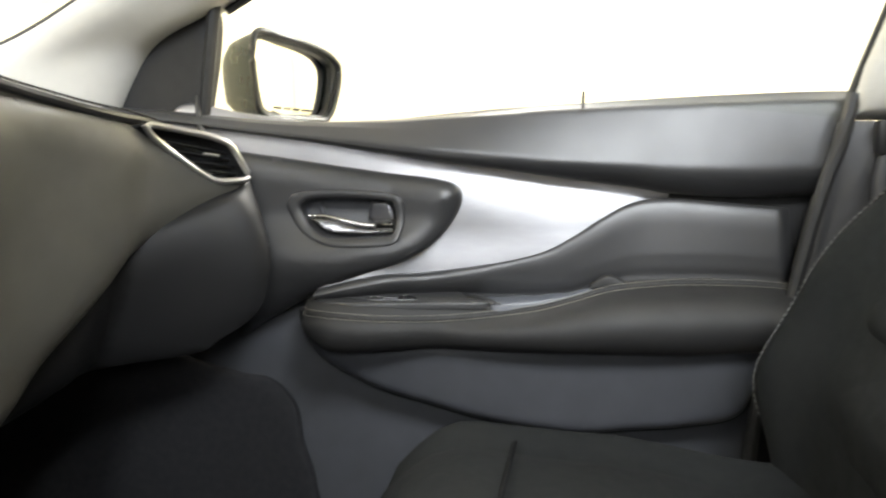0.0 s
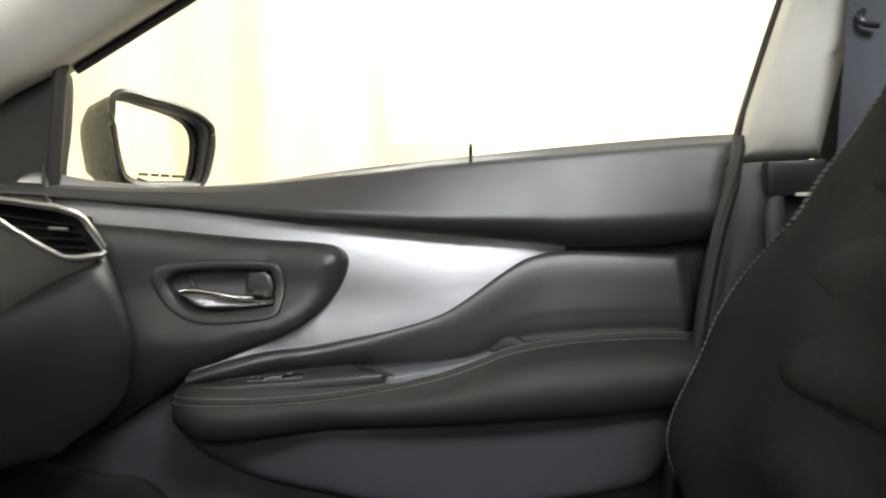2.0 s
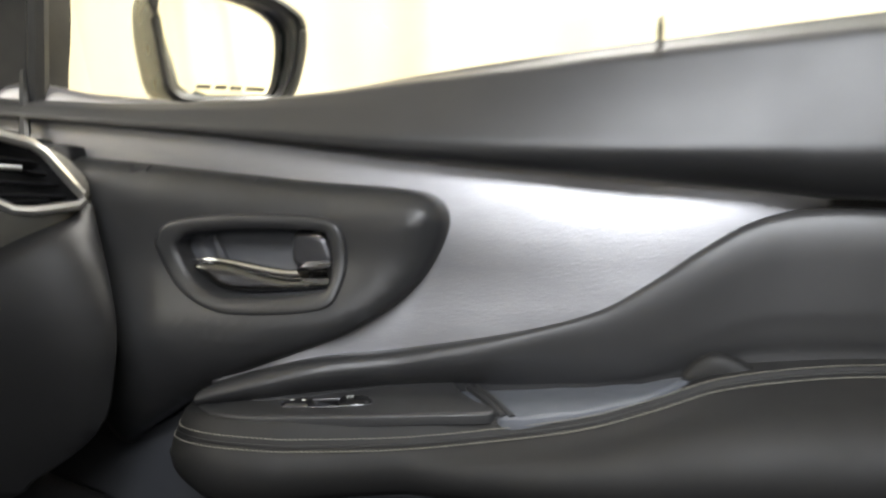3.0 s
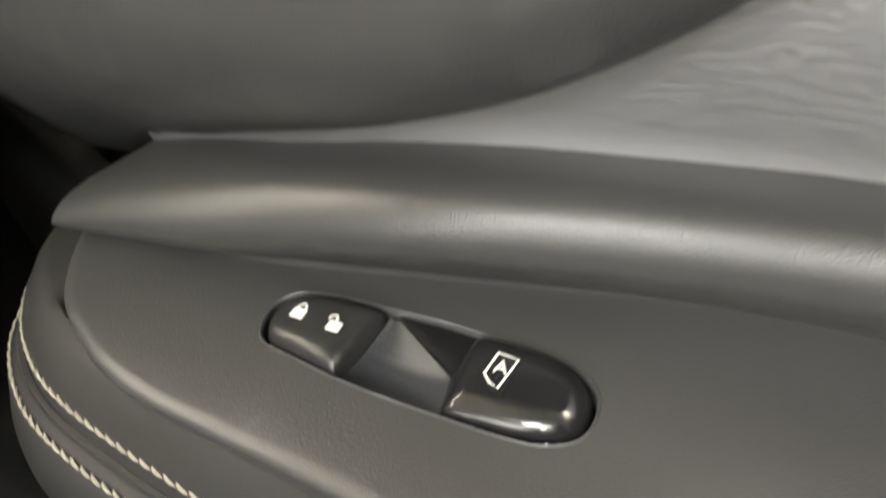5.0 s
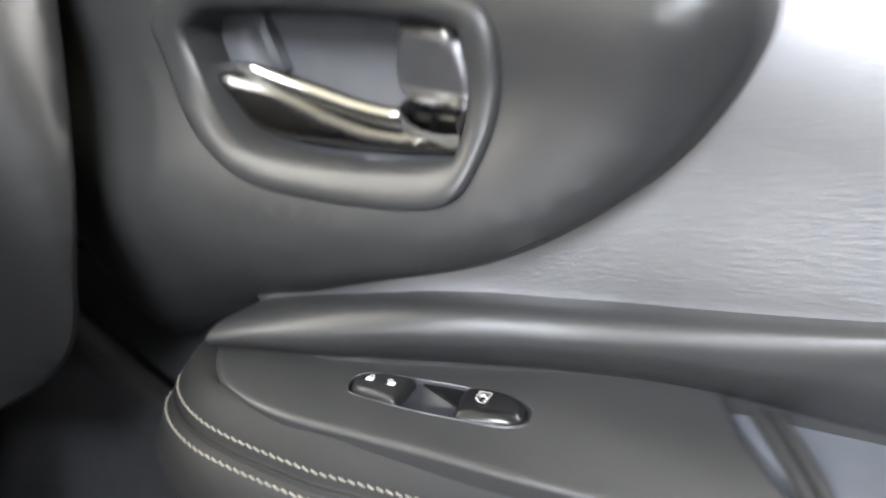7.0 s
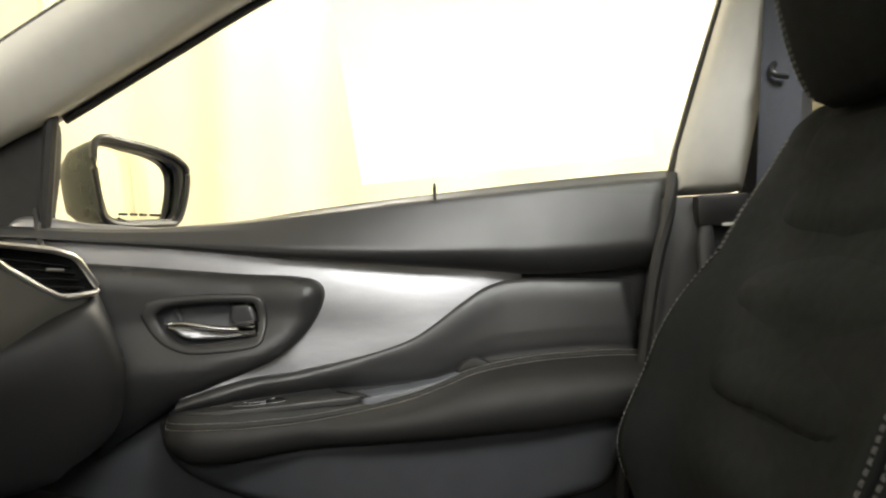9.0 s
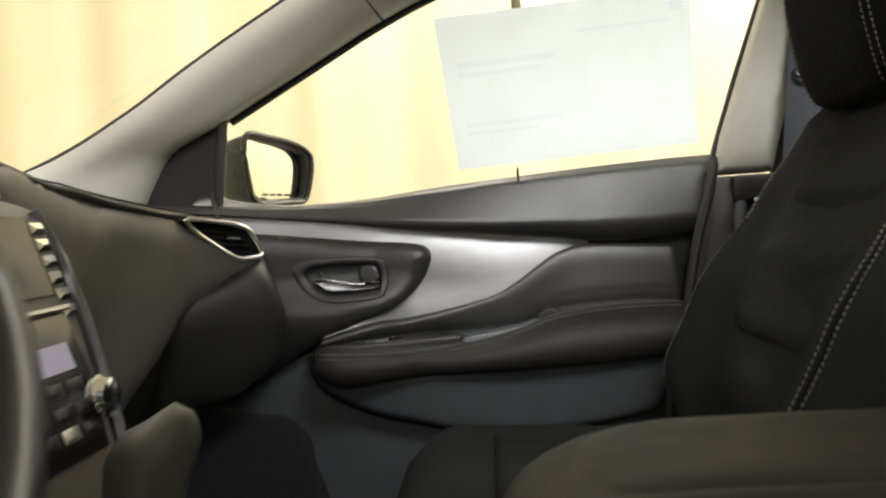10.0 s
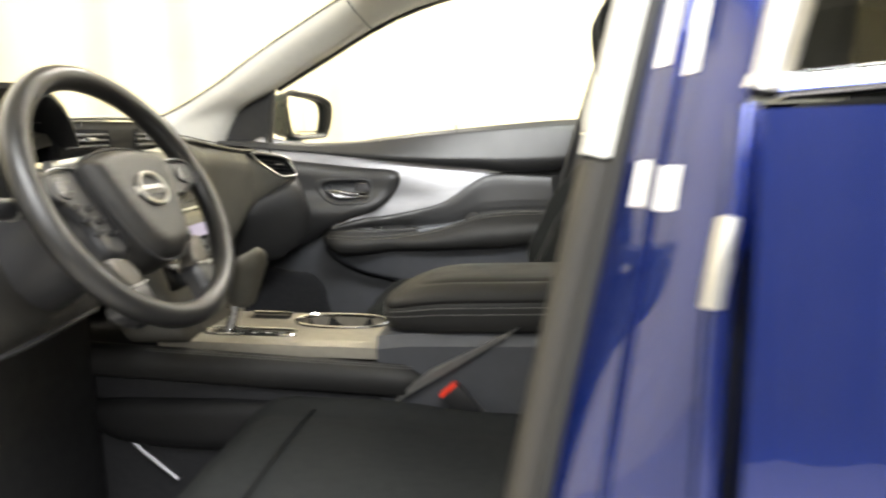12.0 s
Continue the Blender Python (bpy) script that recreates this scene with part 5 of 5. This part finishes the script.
for i in range(5):
    for j, z in enumerate((0.950, 0.93, 0.912)):
        y = -0.055 + i * 0.033
        part("stack_button", pillow([(y, z), (y, z + 0.012), (y + 0.026, z + 0.012), (y + 0.026, z)], lambda u, v, w: s3(u, v, w + 0.004), 0.003, 0.003, 0.01, 0.001, smooth_line=False), SATIN if (i + 2 * j) % 7 == 0 else SMOOTH, stack)
part("hazard_lamp", rbox(-0.050, -0.045, 0.10, 0.112, 0.885, 0.889, 0.001), AMBER, stack)
for i in range(6):
    z = 1.015 + 0.016 * i
    part("stack_button", pillow([(0.124, z), (0.124, z + 0.011), (0.145, z + 0.011), (0.145, z)], lambda u, v, w: s3(u, v, w), 0.004, 0.003, 0.01, 0.001, smooth_line=False), CHROME, stack)
# instrument binnacle
part("binnacle_hood", sheet(lambda u, v: (lerp(-0.30, -0.13, u) - 0.04 * abs(2 * v - 1) ** 2, -0.37 + 0.20 * (2 * v - 1), 1.16 + (0.072 + 0.012 * u) * (1 - abs(2 * v - 1) ** 2.6)), 12, 30, (0, 0, -0.008)), GLOVE, dash, "curved instrument hood")
part("binnacle_back", sheet(lambda u, v: (-0.302 - 0.04 * abs(2 * u - 1) ** 2, -0.37 + 0.20 * (2 * u - 1), lerp(1.05, 1.158 + 0.072 * (1 - abs(2 * u - 1) ** 2.6), v)), 24, 6, (-0.01, 0, 0)), GLOVE, dash, "dark back of the instrument hood")
dial_panel = part("instrument_panel", pillow([(-0.55, 1.04), (-0.55, 1.16), (-0.37, 1.20), (-0.19, 1.16), (-0.19, 1.04)], lambda u, v, w: (-0.235 - 0.25 * (v - 1.1) + w, u, v), 0.004, 0.01, 0.03, 0.02, smooth_line=False), VENTBLACK, dash, "dark instrument panel")
for cy in (-0.445, -0.295):
    ticks = []
    for k in range(36):
        a = radians(-50 + k * 280 / 35)
        r0, r1 = 0.040, 0.052 if k % 5 else 0.0535
        ticks.append(tube([(-0.228 - 0.25 * (r * math.sin(a) - 0.005), cy + r * math.cos(a), 1.095 + r * math.sin(a)) for r in (r0, r1)], 0.0011 if k % 5 else 0.0018, 5))
    part("dial_marks", join(*ticks), DIAL, dial_panel, "lit dial markings")
    part("dial_ring", tube([(-0.228 - 0.25 * (0.058 * math.sin(a) - 0.005), cy + 0.058 * math.cos(a), 1.095 + 0.058 * math.sin(a)) for a in np.linspace(0, 6.283, 40)[:-1]], 0.0025, 6, True), SATIN, dial_panel)
part("driver_fascia", pillow([(-0.74, 1.10), (-0.60, 1.06), (-0.50, 1.045), (-0.37, 1.04), (-0.24, 1.045), (-0.17, 1.04), (-0.165, 0.96), (-0.20, 0.920), (-0.30, 0.906), (-0.45, 0.898), (-0.60, 0.893), (-0.73, 0.888)], lambda u, v, w: (-0.135 + 0.25 * (1.05 - v) + w, u, v), 0.035, 0.05, 0.022, 0.12), FASCIA, dash, "dark brown-grey lower dash beside the column")
part("fascia_slot", tube([(-0.066, -0.62, 0.9045), (-0.063, -0.50, 0.907), (-0.066, -0.34, 0.916)], [0.004, 0.006, 0.004], 8, flat=0.7), DARK, dash, "dark slot under the dash")
part("fuse_lid", pillow([(-0.72, 0.985), (-0.72, 0.925), (-0.635, 0.930), (-0.635, 0.985)], lambda u, v, w: (-0.106 + 0.25 * (1.05 - v) + w, u, v), 0.007, 0.006, 0.015, 0.006, smooth_line=False), FASCIA, dash, "dark square lid in the lower dash")
# Near-black block stands for the shaded knee space below the driver's dash.
part("under_dash", rbox(-0.5, -0.20, -0.70, -0.14, 0.50, 0.90, 0.02), DARK, dash)
part("under_dash", rbox(-0.5, -0.22, -0.14, 0.30, 0.62, 0.74, 0.02), DARK, dash)
part("defrost_seam", tube([(face_x(min(y, 0.56)) - 0.012, y, top_z(y) + 0.001) for y in np.linspace(0.25, 0.72, 20)], 0.0015, 6), DARK, dash)

# ---- steering wheel ----
wheel = thing("steering_wheel", (-0.12, -0.37, 1.05), "black leather steering wheel with silver-trimmed spokes", "steering wheel")
WC, WN = Vector((0.055, -0.428, 1.0885)), Vector((0.8879, -0.0855, 0.4521))
WY = Vector((0.0958, 0.9954, 0))
WV = WN.cross(WY)
w3 = lambda u, v, w: tuple(WC + WY * u + WV * v + WN * w)
rim_r = []
for k in range(96):
    a = 2 * math.pi * k / 96
    rim_r.append(0.0165 + 0.0018 * (math.exp(-((a - 0.45) / 0.25) ** 2) + math.exp(-((a - 2.69) / 0.25) ** 2)))
rim = part("wheel_rim", tube([w3(0.173 * math.cos(2 * math.pi * k / 96), 0.173 * math.sin(2 * math.pi * k / 96), 0) for k in range(96)], rim_r, 16, True, up=WN), WHEELSKIN, wheel, "black leather rim")
HUB = [(-0.085, 0.053), (-0.045, 0.066), (0.0, 0.070), (0.045, 0.066), (0.085, 0.053), (0.085, 0.030), (0.072, -0.020), (0.053, -0.064), (0.030, -0.088), (0.0, -0.094), (-0.030, -0.088), (-0.053, -0.064), (-0.072, -0.020), (-0.085, 0.030)]
hub = part("airbag_cover", pillow(HUB, lambda u, v, w: w3(u, v - 0.006, -0.004 + w), 0.034, 0.028, 0.010, 0.03), COVER, wheel, "dark airbag cover")
part("cover_seam", tube([w3(a * 0.985, b * 0.985 - 0.006, 0.010) for a, b in spline(HUB, 6)], 0.0022, 6, True, up=WN), DARK, hub)
for s in (-1, 1):
    # a slanting switch panel beside the cover, then a satin inlay, then the lower spoke
    sp = part("spoke", pillow([(s * 0.080, 0.044), (s * 0.125, 0.047), (s * 0.160, 0.036), (s * 0.168, 0.008), (s * 0.146, -0.004), (s * (0.105 - 0.012 * s), -0.032), (s * (0.098 - 0.008 * s), -0.072), (s * 0.068, -0.080), (s * 0.050, -0.050)], lambda u, v, w: w3(u, v, -0.020 + 0.09 * max(0, abs(u) - 0.05) + w), 0.020, 0.012, 0.010, 0.015), SMOOTH, wheel, "black spoke with buttons")
    part("spoke_trim", tube([w3(s * a, b, 0.0015 + 0.09 * (a - 0.05)) for a, b in spline([(0.090, 0.042), (0.125, 0.043), (0.150, 0.034), (0.157, 0.012), (0.138, 0.000)], 6, False)], 0.0018, 8, up=WN), DARKSATIN, sp)
    pad4 = part("menu_pad", tube([w3(s * 0.128, 0.018, 0.004), w3(s * 0.128, 0.018, 0.010), w3(s * 0.128, 0.018, 0.0115)], [0.0150, 0.0140, 0.0090], 20), SMOOTH, sp, "round menu button")
    part("pad_ring", tube([w3(s * 0.128 + 0.0145 * math.cos(a), 0.018 + 0.0125 * math.sin(a), 0.0095) for a in np.linspace(0, 6.283, 24)[:-1]], 0.0011, 6, True, up=WN), DARKSATIN, pad4)
    for k in range(4):
        a = 0.785 + k * 1.571
        part("button_mark", tube([w3(s * 0.128 + r * math.cos(a), 0.018 + r * 0.9 * math.sin(a), 0.0112) for r in (0.008, 0.0115)], 0.0008, 5, flat=0.6), SATIN, pad4)
    for j in range(3 if s < 0 else 1):
        for i in range(2):
            a, b = s * (0.112 - 0.0085 * j - 0.019 * i + 0.008), -0.006 - 0.018 * j - 0.004 * i
            key = part("spoke_button", tube([w3(a - 0.007, b - 0.002, 0.0035), w3(a, b, 0.0065), w3(a + 0.007, b + 0.002, 0.0035)], [0.0045, 0.0062, 0.0045], 8, flat=0.55), GLOSS if i else SMOOTH, sp)
            part("button_mark", tube([w3(a - 0.003, b - 0.001, 0.0098), w3(a + 0.003, b + 0.001, 0.0098)], 0.0008, 5, flat=0.6), SATIN, key)
    part("spoke_inlay", pillow([(s * 0.106, -0.073), (s * 0.070, -0.080), (s * 0.062, -0.112), (s * 0.094, -0.115)], lambda u, v, w: w3(u, v, -0.010 + w), 0.009, 0.006, 0.008, 0.012, n=5), SPOKE, wheel, "dark satin spoke inlay")
    lo = part("lower_spoke", pillow([(s * 0.094, -0.113), (s * 0.060, -0.110), (s * 0.056, -0.140), (s * 0.062, -0.160), (s * 0.096, -0.158), (s * 0.122, -0.134)], lambda u, v, w: w3(u, v, -0.016 + w), 0.016, 0.012, 0.010, 0.012), SMOOTH, wheel, "dark lower spoke")
    part("spoke_seam", tube([w3(s * 0.096, -0.115, 0.0005), w3(s * 0.078, -0.1145, 0.003), w3(s * 0.061, -0.112, 0.0005)], 0.0011, 6, up=WN), SATIN, lo)
ring = [w3(0.026 * math.cos(a), 0.022 * math.sin(a) - 0.006, 0.033) for a in np.linspace(0, 6.283, 32)[:-1]]
part("badge_ring", tube(ring, 0.003, 8, True, up=WN), SATIN, hub, "bright badge ring")
part("badge_bar", pillow([(-0.034, -0.006), (-0.034, 0.006), (0.034, 0.006), (0.034, -0.006)], lambda u, v, w: w3(u, v - 0.006, 0.031 + w), 0.003, 0.003, 0.01, 0.004, smooth_line=False), SATIN, hub)
part("column_shroud", loft([[Vector(w3(r * math.cos(a) * 1.0, r * 0.85 * math.sin(a) - 0.01, d)) for a in np.linspace(0, 6.283, 25)[:-1]] for d, r in ((-0.20, 0.085), (-0.12, 0.078), (-0.05, 0.068), (-0.025, 0.055))]), PLASTIC, wheel, "dark column shroud")
for s in (-1, 1):
    st = part("stalk", tube([w3(s * 0.05, 0.01, -0.06), w3(s * 0.11, 0.018, -0.055), w3(s * 0.145, 0.022, -0.05), w3(s * 0.175, 0.025, -0.045), w3(s * 0.238, 0.026, -0.043)], [0.008, 0.009, 0.012, 0.013, 0.008], 12), SMOOTH, wheel, "black control stalk")
    part("stalk_ring", tube([w3(s * 0.148, 0.022, -0.05), w3(s * 0.154, 0.0225, -0.049)], 0.0136, 12), SATIN, st)

# ---- centre console ----
con = thing("centre_console", (0.3, 0, 0.42), "dark centre console with champagne trim and padded armrest", "console")


def tunnel(rows):
    return loft([[(x, -hw, 0.43), (x, -hw, zt - 0.02), (x, -hw + 0.012, zt), (x, hw - 0.012, zt), (x, hw, zt - 0.02), (x, hw, 0.43)] for x, hw, zt in rows])


part("console_front", tunnel(((-0.40, 0.13, 0.80), (-0.05, 0.135, 0.79), (0.10, 0.135, 0.775), (0.28, 0.135, 0.745), (0.309, 0.13, 0.74))), CARPET, con, "dark lined tunnel side", angle=30)
part("console_body", tunnel(((0.306, 0.128, 0.812), (0.36, 0.125, 0.816), (0.60, 0.12, 0.814), (0.76, 0.115, 0.81))), GREYPLASTIC, con, "dark grey console body", angle=30)
for s in (-1, 1):
    part("side_panel", pillow([(-0.22, 0.700), (-0.05, 0.706), (0.20, 0.700), (0.33, 0.690), (0.34, 0.640), (0.20, 0.615), (0.0, 0.610), (-0.16, 0.625), (-0.22, 0.660)], lambda u, v, w: (u, s * (0.136 + w), v), 0.022, 0.03, 0.02, 0.01), GLOVE, con, "dark moulded panel below the knee pad")
cz = lambda x: 0.806 - 0.035 * (x - 0.0)
CUP = [(0.115, 0.035), (0.13, 0.075), (0.17, 0.088), (0.25, 0.085), (0.288, 0.062), (0.294, 0.03), (0.27, 0.0), (0.20, -0.012), (0.14, 0.0)]
BIN = [(0.01, 0.045), (0.01, 0.09), (0.09, 0.088), (0.095, 0.045)]
GATE = [(-0.02, -0.075), (-0.02, -0.03), (0.13, -0.035), (0.135, -0.075)]
plate = part("console_plate", pillow([(-0.10, -0.105), (-0.10, 0.105), (0.0, 0.11), (0.15, 0.108), (0.30, 0.104), (0.306, 0.05), (0.308, -0.05), (0.306, -0.112), (0.15, -0.112)], lambda u, v, w: (u, v, cz(u) - 0.006 + w), 0.006, 0.008, 0.02, 0.02, holes=(CUP, BIN, GATE), smooth_line=False), CHAMPAGNE, con, "champagne console plate")
part("cup_well", loft([[(0.205 + (p[0] - 0.205) * k, 0.036 + (p[1] - 0.036) * k, cz(p[0]) - d) for p in spline(CUP, 6)] for d, k in ((-0.001, 1.0), (0.012, 0.98), (0.04, 0.94), (0.062, 0.86), (0.064, 0.3), (0.064, 0.01))], False), SMOOTH, con, "dark cup well")
part("cup_rim", tube([(a, b, cz(a) + 0.001) for a, b in spline(CUP, 6)], 0.004, 8, True), CHROME, con, "bright cup holder rim")
part("bin_well", pillow(BIN, lambda u, v, w: (u, v, cz(u) - 0.004 + w), -0.03, 0.01, 0.012, 0, smooth_line=False), SMOOTH, con)
part("bin_rim", tube([(0.008, 0.092, cz(0) + 0.001), (0.092, 0.090, cz(0.09) + 0.001), (0.098, 0.044, cz(0.1) + 0.001)], 0.003, 8), CHROME, con)
gate = part("shift_gate", pillow(GATE, lambda u, v, w: (u, v, cz(u) - 0.004 + w), 0.003, 0.004, 0.015, 0.002, smooth_line=False), GLOSS, con, "gloss shift gate")
for k in range(5):
    part("gate_mark", rbox(0.010 + 0.026 * k, 0.017 + 0.026 * k, -0.066, -0.060, cz(0.05) - 0.001, cz(0.05) + 0.0015, 0.001), SATIN, gate)
part("gate_frame", tube([(a, b, cz(a) + 0.0005) for a, b in spline([(-0.02, -0.075), (-0.02, -0.03), (0.055, -0.031), (0.13, -0.035), (0.14, -0.055), (0.135, -0.075), (0.055, -0.076)], 5)], 0.003, 8, True), CHROME, gate)
lev = thing("gear_lever", (0.03, -0.03, 0.80), "black and chrome gear lever on the console", "gear lever")
part("lever_shaft", tube([(0.005, -0.045, 0.79), (0.018, -0.035, 0.83), (0.025, -0.03, 0.862)], 0.011, 10), CHROME, lev, "chrome shaft")
knob = []
for t in np.linspace(0, 1, 16):
    z = lerp(0.846, 0.952, t)
    r = table(t, [(0, 0.012), (0.08, 0.023), (0.4, 0.027), (0.72, 0.031), (0.9, 0.026), (1, 0.009)])
    knob.append([(0.030 + 0.026 * t + r * 1.15 * math.cos(a), -0.03 + 0.008 * t + r * math.sin(a), z + 0.006 * math.cos(a) * t) for a in np.linspace(0, 6.283, 21)[:-1]])
part("lever_knob", loft(knob), DASHSKIN, lev, "dark gear knob", angle=70)
part("knob_collar", tube([(0.020, -0.033, 0.842), (0.0225, -0.031, 0.852)], 0.017, 16), CHROME, lev)
# padded side wings
for s in (-1, 1):
    rings = []
    for x in np.linspace(-0.36, 0.385, 24):
        t = (x + 0.36) / 0.745
        zt = 0.815 - 0.055 * t
        k = min(1, (1 - t) / 0.04 + 0.35)
        y0, y1 = 0.108, 0.158 - 0.012 * t
        prof = [(y0, zt - 0.05), (y0, zt - 0.008), (y0 + 0.008, zt), ((y0 + y1) / 2, zt + 0.003), (y1 - 0.010, zt - 0.002), (y1 - 0.001, zt - 0.010), (y1 + 0.003, zt - 0.022), (y1 + 0.001, zt - 0.045), (y1 - 0.012, zt - 0.055)]
        rings.append([(x, s * lerp((y0 + y1) / 2, a, k), lerp(zt - 0.025, b, k)) for a, b in prof])
    wg = part("knee_pad", loft(rings), LEATHER, con, "stitched black knee pad", angle=60)
    for d in (0.0, 0.007):
        part("pad_stitching", stitches([(x, s * (0.150 - 0.012 * (x + 0.36) / 0.745 - d), 0.8145 - 0.055 * (x + 0.36) / 0.745 + d * 0.25) for x in np.linspace(-0.1, 0.37, 40)], (0, 0, 1), 0.005, 0.0025, 0.0006, 0.1), GREYTHREAD, wg)
    part("tunnel_trim", loft([[(0.335, s * 0.137, 0.700), (0.335, s * 0.146, 0.703), (0.348, s * 0.146, 0.722), (0.35, s * 0.137, 0.722)], [(0.395, s * 0.137, 0.735), (0.395, s * 0.146, 0.738), (0.405, s * 0.146, 0.758), (0.40, s * 0.137, 0.76)], [(0.525, s * 0.128, 0.812), (0.525, s * 0.133, 0.812), (0.545, s * 0.133, 0.83), (0.55, s * 0.128, 0.83)]]), SATIN, con, "pale diagonal trim strip")
# lid
lid_r = []
LP = spline([(0.305, 0.0), (0.312, -0.06), (0.335, -0.105), (0.40, -0.122), (0.55, -0.125), (0.72, -0.12), (0.76, -0.10), (0.77, 0.0), (0.76, 0.10), (0.72, 0.12), (0.55, 0.125), (0.40, 0.122), (0.335, 0.105), (0.312, 0.06)], 5)
droop = lambda x, z: 0.030 * max(0, (0.46 - x) / 0.155) ** 2.2 * (z - 0.82) / 0.08
for z, k in ((0.818, 0.965), (0.823, 0.995), (0.840, 1.010), (0.862, 1.011), (0.8685, 1.004), (0.8705, 0.990), (0.8725, 1.004), (0.878, 1.008), (0.886, 0.985), (0.893, 0.93), (0.8985, 0.85), (0.9015, 0.775), (0.9005, 0.758), (0.903, 0.74), (0.906, 0.62), (0.907, 0.4), (0.907, 0.1)):
    lid_r.append([(0.54 + (p.x - 0.54) * k, p.y * k * (0.80 if p.y > 0 else 1), z - droop(0.54 + (p.x - 0.54) * k, z)) for p in LP])
lid = part("armrest_lid", loft(lid_r), LEATHER, con, "padded leatherette console lid", angle=60)
for z, k in ((0.8625, 1.0125), (0.8510, 1.0125)):
    part("lid_stitching", stitches([(0.54 + (p.x - 0.54) * k, p.y * k * (0.80 if p.y > 0 else 1), z - droop(0.54 + (p.x - 0.54) * k, z)) for p in LP + LP[:1]], (0, -1, 0.2), 0.0055, 0.0015, 0.0007, 0.2), GREYTHREAD, lid)
part("lid_hinge", rbox(0.60, 0.63, -0.124, -0.116, 0.808, 0.826, 0.003), SMOOTH, con)

part("lower_trim_strip", tube([(-0.172, -0.139, 0.650), (-0.12, -0.139, 0.603), (-0.065, -0.139, 0.556)], [0.005, 0.009, 0.008], 8, flat=0.6), DARKSATIN, con, "pale lower trim strip")

# belt buckle beside the driver's seat
bk = thing("belt_buckle", (0.47, -0.152, 0.55), "black seat belt buckle with red release button", "buckle")
ax = Vector((-0.64, 0, 0.77))
sx = Vector((0.77, 0, 0.64))
B0 = Vector((0.445, -0.155, 0.715))


def bbox(a0, a1, s0, s1, y0, y1, bev):
    b = rbox(s0, s1, y0, y1, a0, a1, bev)
    return moved(b, Matrix.Translation(B0) @ Matrix(((sx.x, 0, ax.x, 0), (0, 1, 0, 0), (sx.z, 0, ax.z, 0), (0, 0, 0, 1))))


part("buckle_body", bbox(-0.055, 0.02, -0.019, 0.019, -0.012, 0.012, 0.005), SMOOTH, bk)
part("release_button", bbox(0.017, 0.026, -0.017, 0.017, -0.011, 0.008, 0.002), RED, bk, "red release button")
part("buckle_stem", tube([tuple(B0 - ax * 0.05), tuple(B0 - ax * 0.12), tuple(B0 - ax * 0.2)], 0.008, 8), RUBBER, bk)
